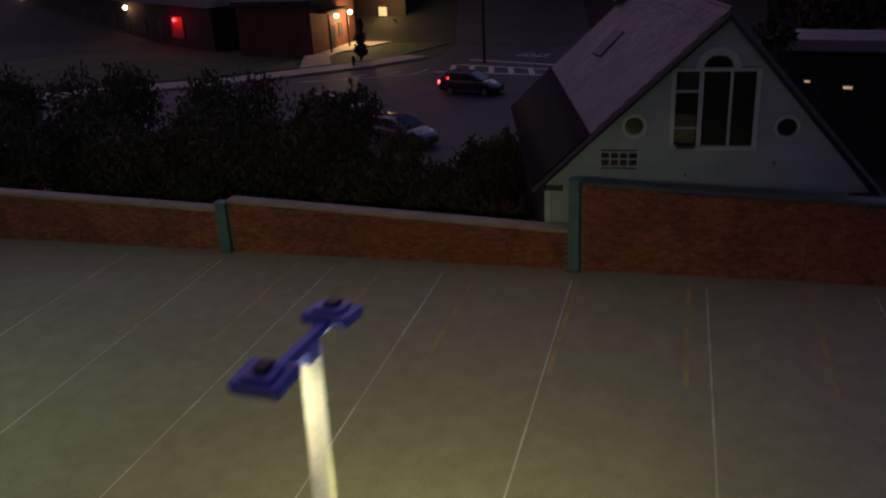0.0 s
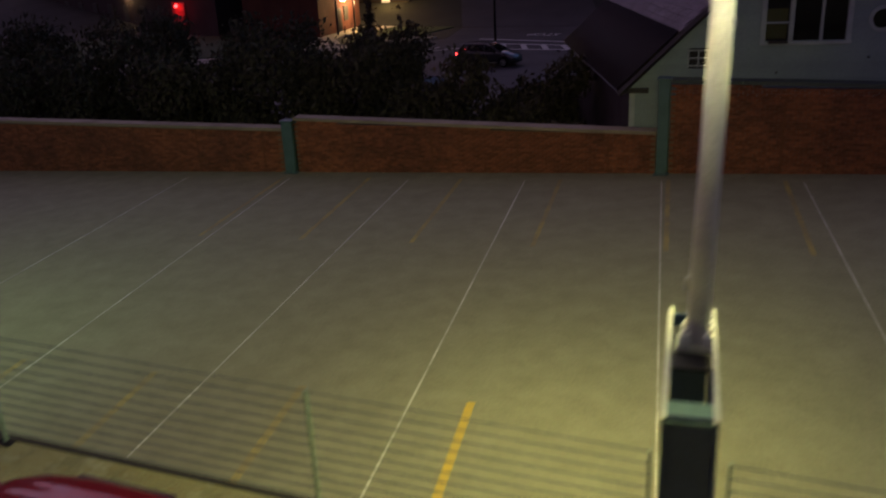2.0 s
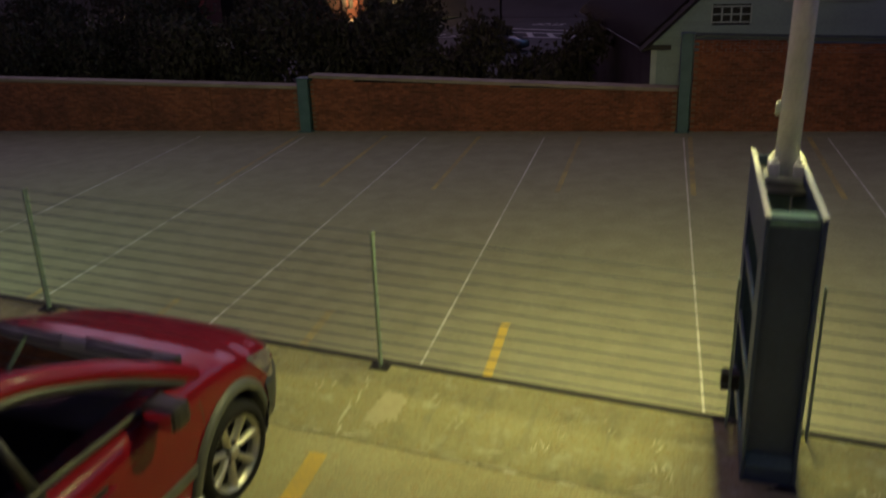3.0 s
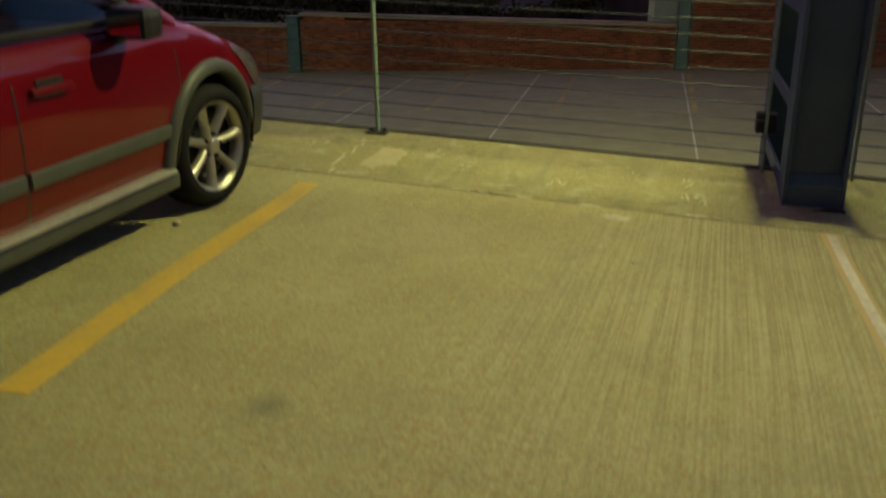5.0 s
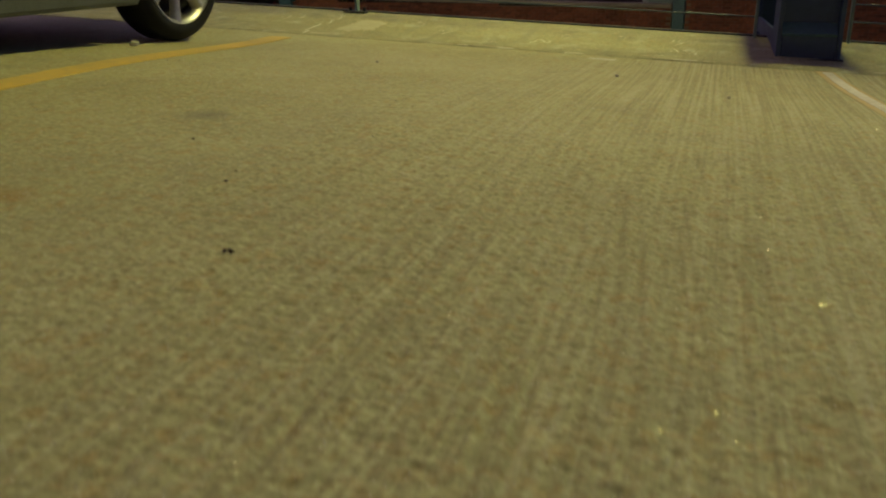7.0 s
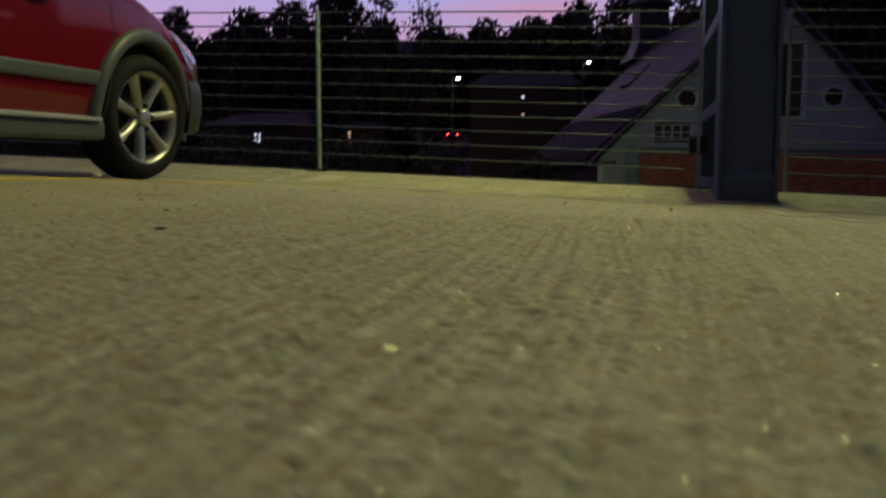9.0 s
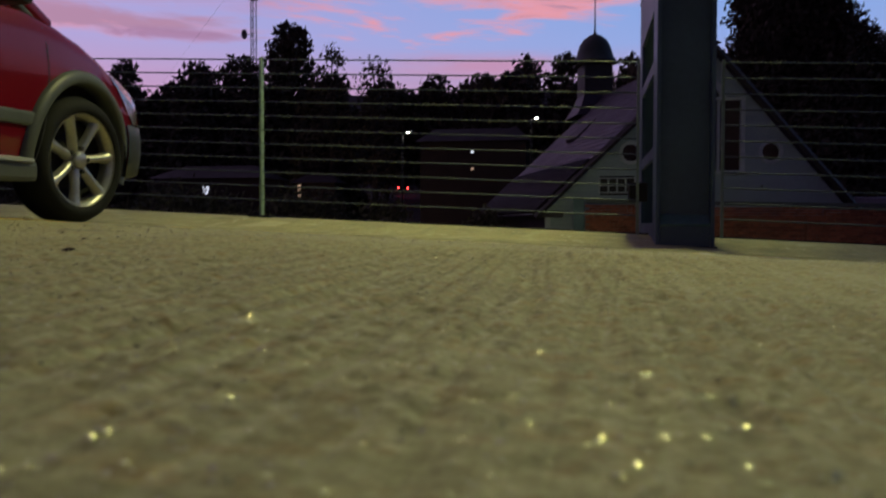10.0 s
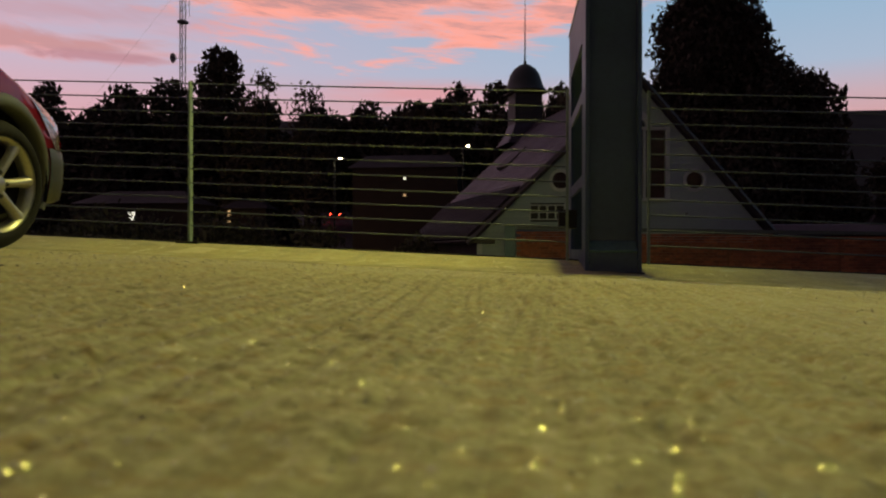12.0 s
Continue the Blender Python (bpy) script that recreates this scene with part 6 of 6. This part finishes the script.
def rough_skin(step):
    """The worn part of the deck, as real relief a few millimetres high."""
    x0, x1, y0, y1 = SKIN
    nx, ny = int((x1 - x0) / step), int((y1 - y0) / step)
    x, y = np.meshgrid(np.linspace(x0, x1, nx), np.linspace(y0, y1, ny))
    z = 0.0435 * (2.6 - x) + CROWN + skin_rise(x, y)
    co = np.stack([x, y, z], -1).reshape(-1, 3)
    k = np.arange(nx * ny).reshape(ny, nx)
    quads = np.stack([k[:-1, :-1], k[:-1, 1:], k[1:, 1:], k[1:, :-1]], -1).reshape(-1, 4)
    me = bpy.data.meshes.new("worn_skin")
    me.vertices.add(len(co))
    me.vertices.foreach_set("co", co.ravel())
    me.loops.add(quads.size)
    me.loops.foreach_set("vertex_index", quads.ravel())
    me.polygons.add(len(quads))
    me.polygons.foreach_set("loop_start", np.arange(len(quads)) * 4)
    me.polygons.foreach_set("use_smooth", np.ones(len(quads), dtype=bool))
    me.update(calc_edges=True)
    me.materials.append(DECK)
    return new("worn_skin", me)


tagged(rough_skin(0.0034), "rough worn concrete skin with bared aggregate and grooves", "floor", kind="structure")


def top_z(x, y):
    """The deck with its worn skin."""
    return surf_z(x, y) + max(0.0, float(skin_rise(np.array([x]), np.array([y]))[0]))


# ---- small things on the deck ----


def leaf_litter(x, y, r, seed):
    rng = random.Random(seed)
    bm = bmesh.new()
    pts = []
    for i in range(9):
        a = 2 * math.pi * i / 9
        rr = r * (0.75 + 0.5 * rng.random()) * (1.0 if i % 2 else 0.65)
        pts.append((rr * math.cos(a), 0.7 * rr * math.sin(a)))
    c = bm.verts.new((0, 0, 0.004 + r * 0.25))
    vs = [bm.verts.new((px, py, 0.002 + r * 0.3 * rng.random())) for px, py in pts]
    for i in range(9):
        bm.faces.new((c, vs[i], vs[(i + 1) % 9]))
    bmesh.ops.solidify(bm, geom=bm.faces[:], thickness=0.0015)
    o = part("dry_leaf", bm, DRY_LEAF)
    o.matrix_basis = pose(x, y, top_z(x, y), 0, 0, rng.uniform(0, 360))
    tagged(o, "small curled dry leaf lying on the deck", "leaf", "dry leaves")


DRY_LEAF = mat("dry_leaf", (0.05, 0.035, 0.02), 0.8, scale=30, fine=200)
for i, (x, y, r) in enumerate(((1.42, 2.612, 0.011), (1.631, 2.268, 0.014), (1.146, 2.923, 0.006), (1.39, 2.70, 0.004), (2.14, 2.74, 0.003))):
    leaf_litter(x, y, r, i)


def pebble(x, y, r, seed, zfun=None):
    rng = random.Random(seed)
    bm = bmesh.new()
    bmesh.ops.create_icosphere(bm, subdivisions=2, radius=r)
    for v in bm.verts:
        v.co *= 1 + 0.25 * noise.noise(v.co * 60 + Vector((seed, 0, 0)))
        v.co.z *= 0.7
    o = part("pebble", bm, SCUFF, smooth=True)
    o.matrix_basis = pose(x, y, deck_z(x, y) + r * 0.5)
    tagged(o, "small pale pebble on the concrete deck", "pebble", "pebbles")


pebble(-0.22, 4.55, 0.022, 1)
pebble(2.35, 4.4, 0.008, 2)
pebble(1.9, 4.9, 0.009, 3)
pebble(0.9, 4.7, 0.007, 4)


def patch(x, y, rx, ry, seed, material, label, lift=0.003):
    """A thin worn patch with a ragged outline, lying on the kerb or deck."""
    rng = random.Random(seed)
    bm = bmesh.new()
    n = 44
    top = []
    for i in range(n):
        a = 2 * math.pi * i / n
        k = 0.70 + 0.45 * rng.random()
        k *= (abs(math.cos(a)) ** 4 + abs(math.sin(a)) ** 4) ** -0.25
        px, py = x + rx * k * math.cos(a), y + ry * k * math.sin(a)
        top.append(bm.verts.new((px, py, surf_z(px, py) + lift)))
    c = bm.verts.new((x, y, surf_z(x, y) + lift + 0.001))
    for i in range(n):
        bm.faces.new((c, top[i], top[(i + 1) % n]))
    o = part("worn_patch", bm, material)
    tagged(o, label, "patch", kind="structure")


for i, (x, y, rx, ry) in enumerate(((0.20, 6.05, 0.07, 0.14), (0.27, 6.13, 0.08, 0.16), (0.22, 6.22, 0.07, 0.10), (1.75, 5.56, 0.075, 0.045))):
    patch(x, y, rx, ry, 40 + i, PALE_WEAR if i < 3 else SCUFF, "pale scuffed patch on the kerb concrete", 0.0025 + 0.0006 * i)
rng = random.Random(8)
for i, x in enumerate((-0.35, -0.12, 0.10, 0.62, 0.86, 0.98, 1.12, 1.22, 1.58, 2.02, 2.14, 2.26, 2.38, 3.08, 3.3)):
    patch(x, 5.735 + rng.uniform(-0.025, 0.03), rng.uniform(0.03, 0.09), rng.uniform(0.006, 0.018), 60 + i, SCUFF if i % 3 else PALE_WEAR, "crumbled pale edge where the kerb meets the deck", 0.005)


def scuff_marks():
    """Thin pale scratches in loose groups along the kerb, and the ghost of an old paint line."""
    rng = random.Random(31)
    bm = bmesh.new()

    def streak(x, y, ang, length, w):
        dx, dy = math.cos(ang), math.sin(ang)
        pts = []
        for k in range(7):
            f = k / 6 - 0.5
            j = rng.uniform(-0.3, 0.3) * w
            pts.append((x + dx * length * f - dy * j, y + dy * length * f + dx * j, w * (1 - (2 * f) ** 2) * rng.uniform(0.5, 1.0) + 0.0006))
        rows = [[bm.verts.new((px - dy * ww * q, py + dx * ww * q, surf_z(px - dy * ww * q, py + dx * ww * q) + 0.0025)) for q in (-0.5, 0.5)] for px, py, ww in pts]
        for p, q in zip(rows, rows[1:]):
            bm.faces.new((p[0], q[0], q[1], p[1]))

    for cx, cy, n, lean in ((0.78, 6.1, 5, 1.5), (1.02, 5.86, 4, 0.25), (1.36, 6.02, 8, 1.45), (1.42, 6.22, 4, 1.3), (2.12, 6.0, 8, 1.6), (2.06, 6.25, 3, 1.5), (2.0, 5.86, 3, 0.1), (-0.3, 6.25, 4, 1.4), (0.52, 6.3, 4, 1.3), (3.3, 6.1, 4, 1.2), (3.2, 5.85, 3, 0.3), (1.75, 6.35, 3, 1.5)):
        for _ in range(n):
            streak(cx + rng.uniform(-0.07, 0.07), cy + rng.uniform(-0.06, 0.06), lean + rng.uniform(-0.5, 0.5), rng.uniform(0.03, 0.13), rng.uniform(0.004, 0.014))
    for k in range(9):
        streak(-0.01 + rng.uniform(-0.03, 0.03), 5.80 + 0.075 * k, 1.62 + rng.uniform(-0.1, 0.1), rng.uniform(0.08, 0.16), rng.uniform(0.010, 0.03))
    bmesh.ops.recalc_face_normals(bm, faces=bm.faces)
    return bm


tagged(part("scuff_marks", scuff_marks(), SCUFF), "thin pale scratches scattered over the kerb concrete", "scratches", kind="stuff")

# ---- glittering sand on the deck ----
rng = random.Random(21)
vs, fs = [], []
spots = []
for _ in range(12000):
    y = 1.32 + 2.9 * rng.random() ** 1.2
    spots.append((2.3 + (rng.random() * 2 - 1) * (0.3 + 0.62 * (y - 1.1)) - 0.12 * (y - 1.1), y))
rise = np.maximum(0.0, skin_rise(np.array([p[0] for p in spots]), np.array([p[1] for p in spots])))
for (x, y), up in zip(spots, rise):
    r = rng.uniform(0.0007, 0.0018) * (1 + 0.5 * (y - 1.3))
    c = Vector((x, y, surf_z(x, y) + float(up) + 0.0006))
    e = Euler((rng.uniform(-0.4, 0.4), rng.uniform(-0.4, 0.4), rng.random() * 6)).to_matrix()
    i = len(vs)
    for q in ((1, 0, 0), (-1, 0, 0), (0, 1, 0), (0, -1, 0), (0, 0, 0.18), (0, 0, -0.18)):
        vs.append(tuple(c + e @ Vector(q) * r))
    fs += [(i + a, i + b, i + d) for a, b, d in ((0, 2, 4), (2, 1, 4), (1, 3, 4), (3, 0, 4), (2, 0, 5), (1, 2, 5), (3, 1, 5), (0, 3, 5))]
SAND = mat("glittering_sand", (0.52, 0.49, 0.36), 0.36, metal=1.0, scale=50, fine=300, bump=0.0)
tagged(pydata("sand", vs, fs, SAND), "glittering sand grains strewn over the concrete deck", "sand", kind="stuff")

# ---- litter along the foot of the brick wall ----
rng = random.Random(77)
vs, fs = [], []
for _ in range(170):
    x = rng.uniform(-20, 20)
    if 1.1 < x < 1.45 or -9.3 < x < -8.8:
        continue
    y = WALL_Y - 0.06 - 0.35 * rng.random() ** 2
    r = rng.uniform(0.012, 0.04)
    c = Vector((x, y, lot_z(x, y) + r * 0.35))
    e = Euler((rng.random() * 0.6, rng.random() * 0.6, rng.random() * 6)).to_matrix()
    i = len(vs)
    for q in ((1, 0, 0), (-1, 0, 0), (0, 0.7, 0), (0, -0.7, 0), (0, 0, 0.5), (0, 0, -0.5)):
        vs.append(tuple(c + e @ Vector(q) * r * rng.uniform(0.7, 1.2)))
    fs += [(i + a, i + b, i + d) for a, b, d in ((0, 2, 4), (2, 1, 4), (1, 3, 4), (3, 0, 4), (2, 0, 5), (1, 2, 5), (3, 1, 5), (0, 3, 5))]
LITTER = mat("pale_litter", (0.45, 0.36, 0.24), 0.8, second=(0.2, 0.14, 0.08), scale=9, fine=60, bump=0.0, island=0.5)
tagged(pydata("wall_litter", vs, fs, LITTER), "pale leaves and crumbs gathered at the wall's foot", "litter", kind="stuff")

# ---- bricks of the wall ----
BL, BH = 0.205, 0.066
brick_mesh = bpy.data.meshes.new("brick")
bm = boxed(0, -0.008, 0, BL - 0.01, 0.03, BH - 0.01)
bmesh.ops.delete(bm, geom=[f for f in bm.faces if f.normal.y > 0.5], context="FACES")
bm.to_mesh(brick_mesh)
bm.free()
brick_mesh.materials.append(BRICK_ONE)
single = 0
vs, fs = [], []
proto_v = [tuple(v.co) for v in brick_mesh.vertices]
proto_f = [tuple(p.vertices) for p in brick_mesh.polygons]
rng = random.Random(11)
for x0, x1, t0, t1 in STRETCHES:
    zlo = min(lot_z(x0, WALL_Y), lot_z(x1, WALL_Y)) - 0.1
    rows = int((max(t0, t1) - 0.09 - zlo) / BH)
    for r in range(rows):
        z = zlo + r * BH
        x = x0 + (0.5 * BL if r % 2 else 0.0)
        while x + BL <= x1:
            f = (x - x0) / (x1 - x0)
            if z + BH < t0 + (t1 - t0) * f - 0.085 and z > lot_z(x, WALL_Y) - 0.08:
                dy = rng.uniform(-0.003, 0.003)
                if single < 300 and x0 > -9 and x0 < 0 and -4.2 < x < -0.6:
                    share("brick", brick_mesh, wall, Matrix.Translation((x, WALL_Y + dy, z)))
                    single += 1
                else:
                    i = len(vs)
                    vs += [(a + x, b + WALL_Y + dy, c + z) for a, b, c in proto_v]
                    fs += [tuple(k + i for k in q) for q in proto_f]
            x += BL
rest = pydata("brickwork", vs, fs, BRICK, wall)
rest["kind"] = "stuff"
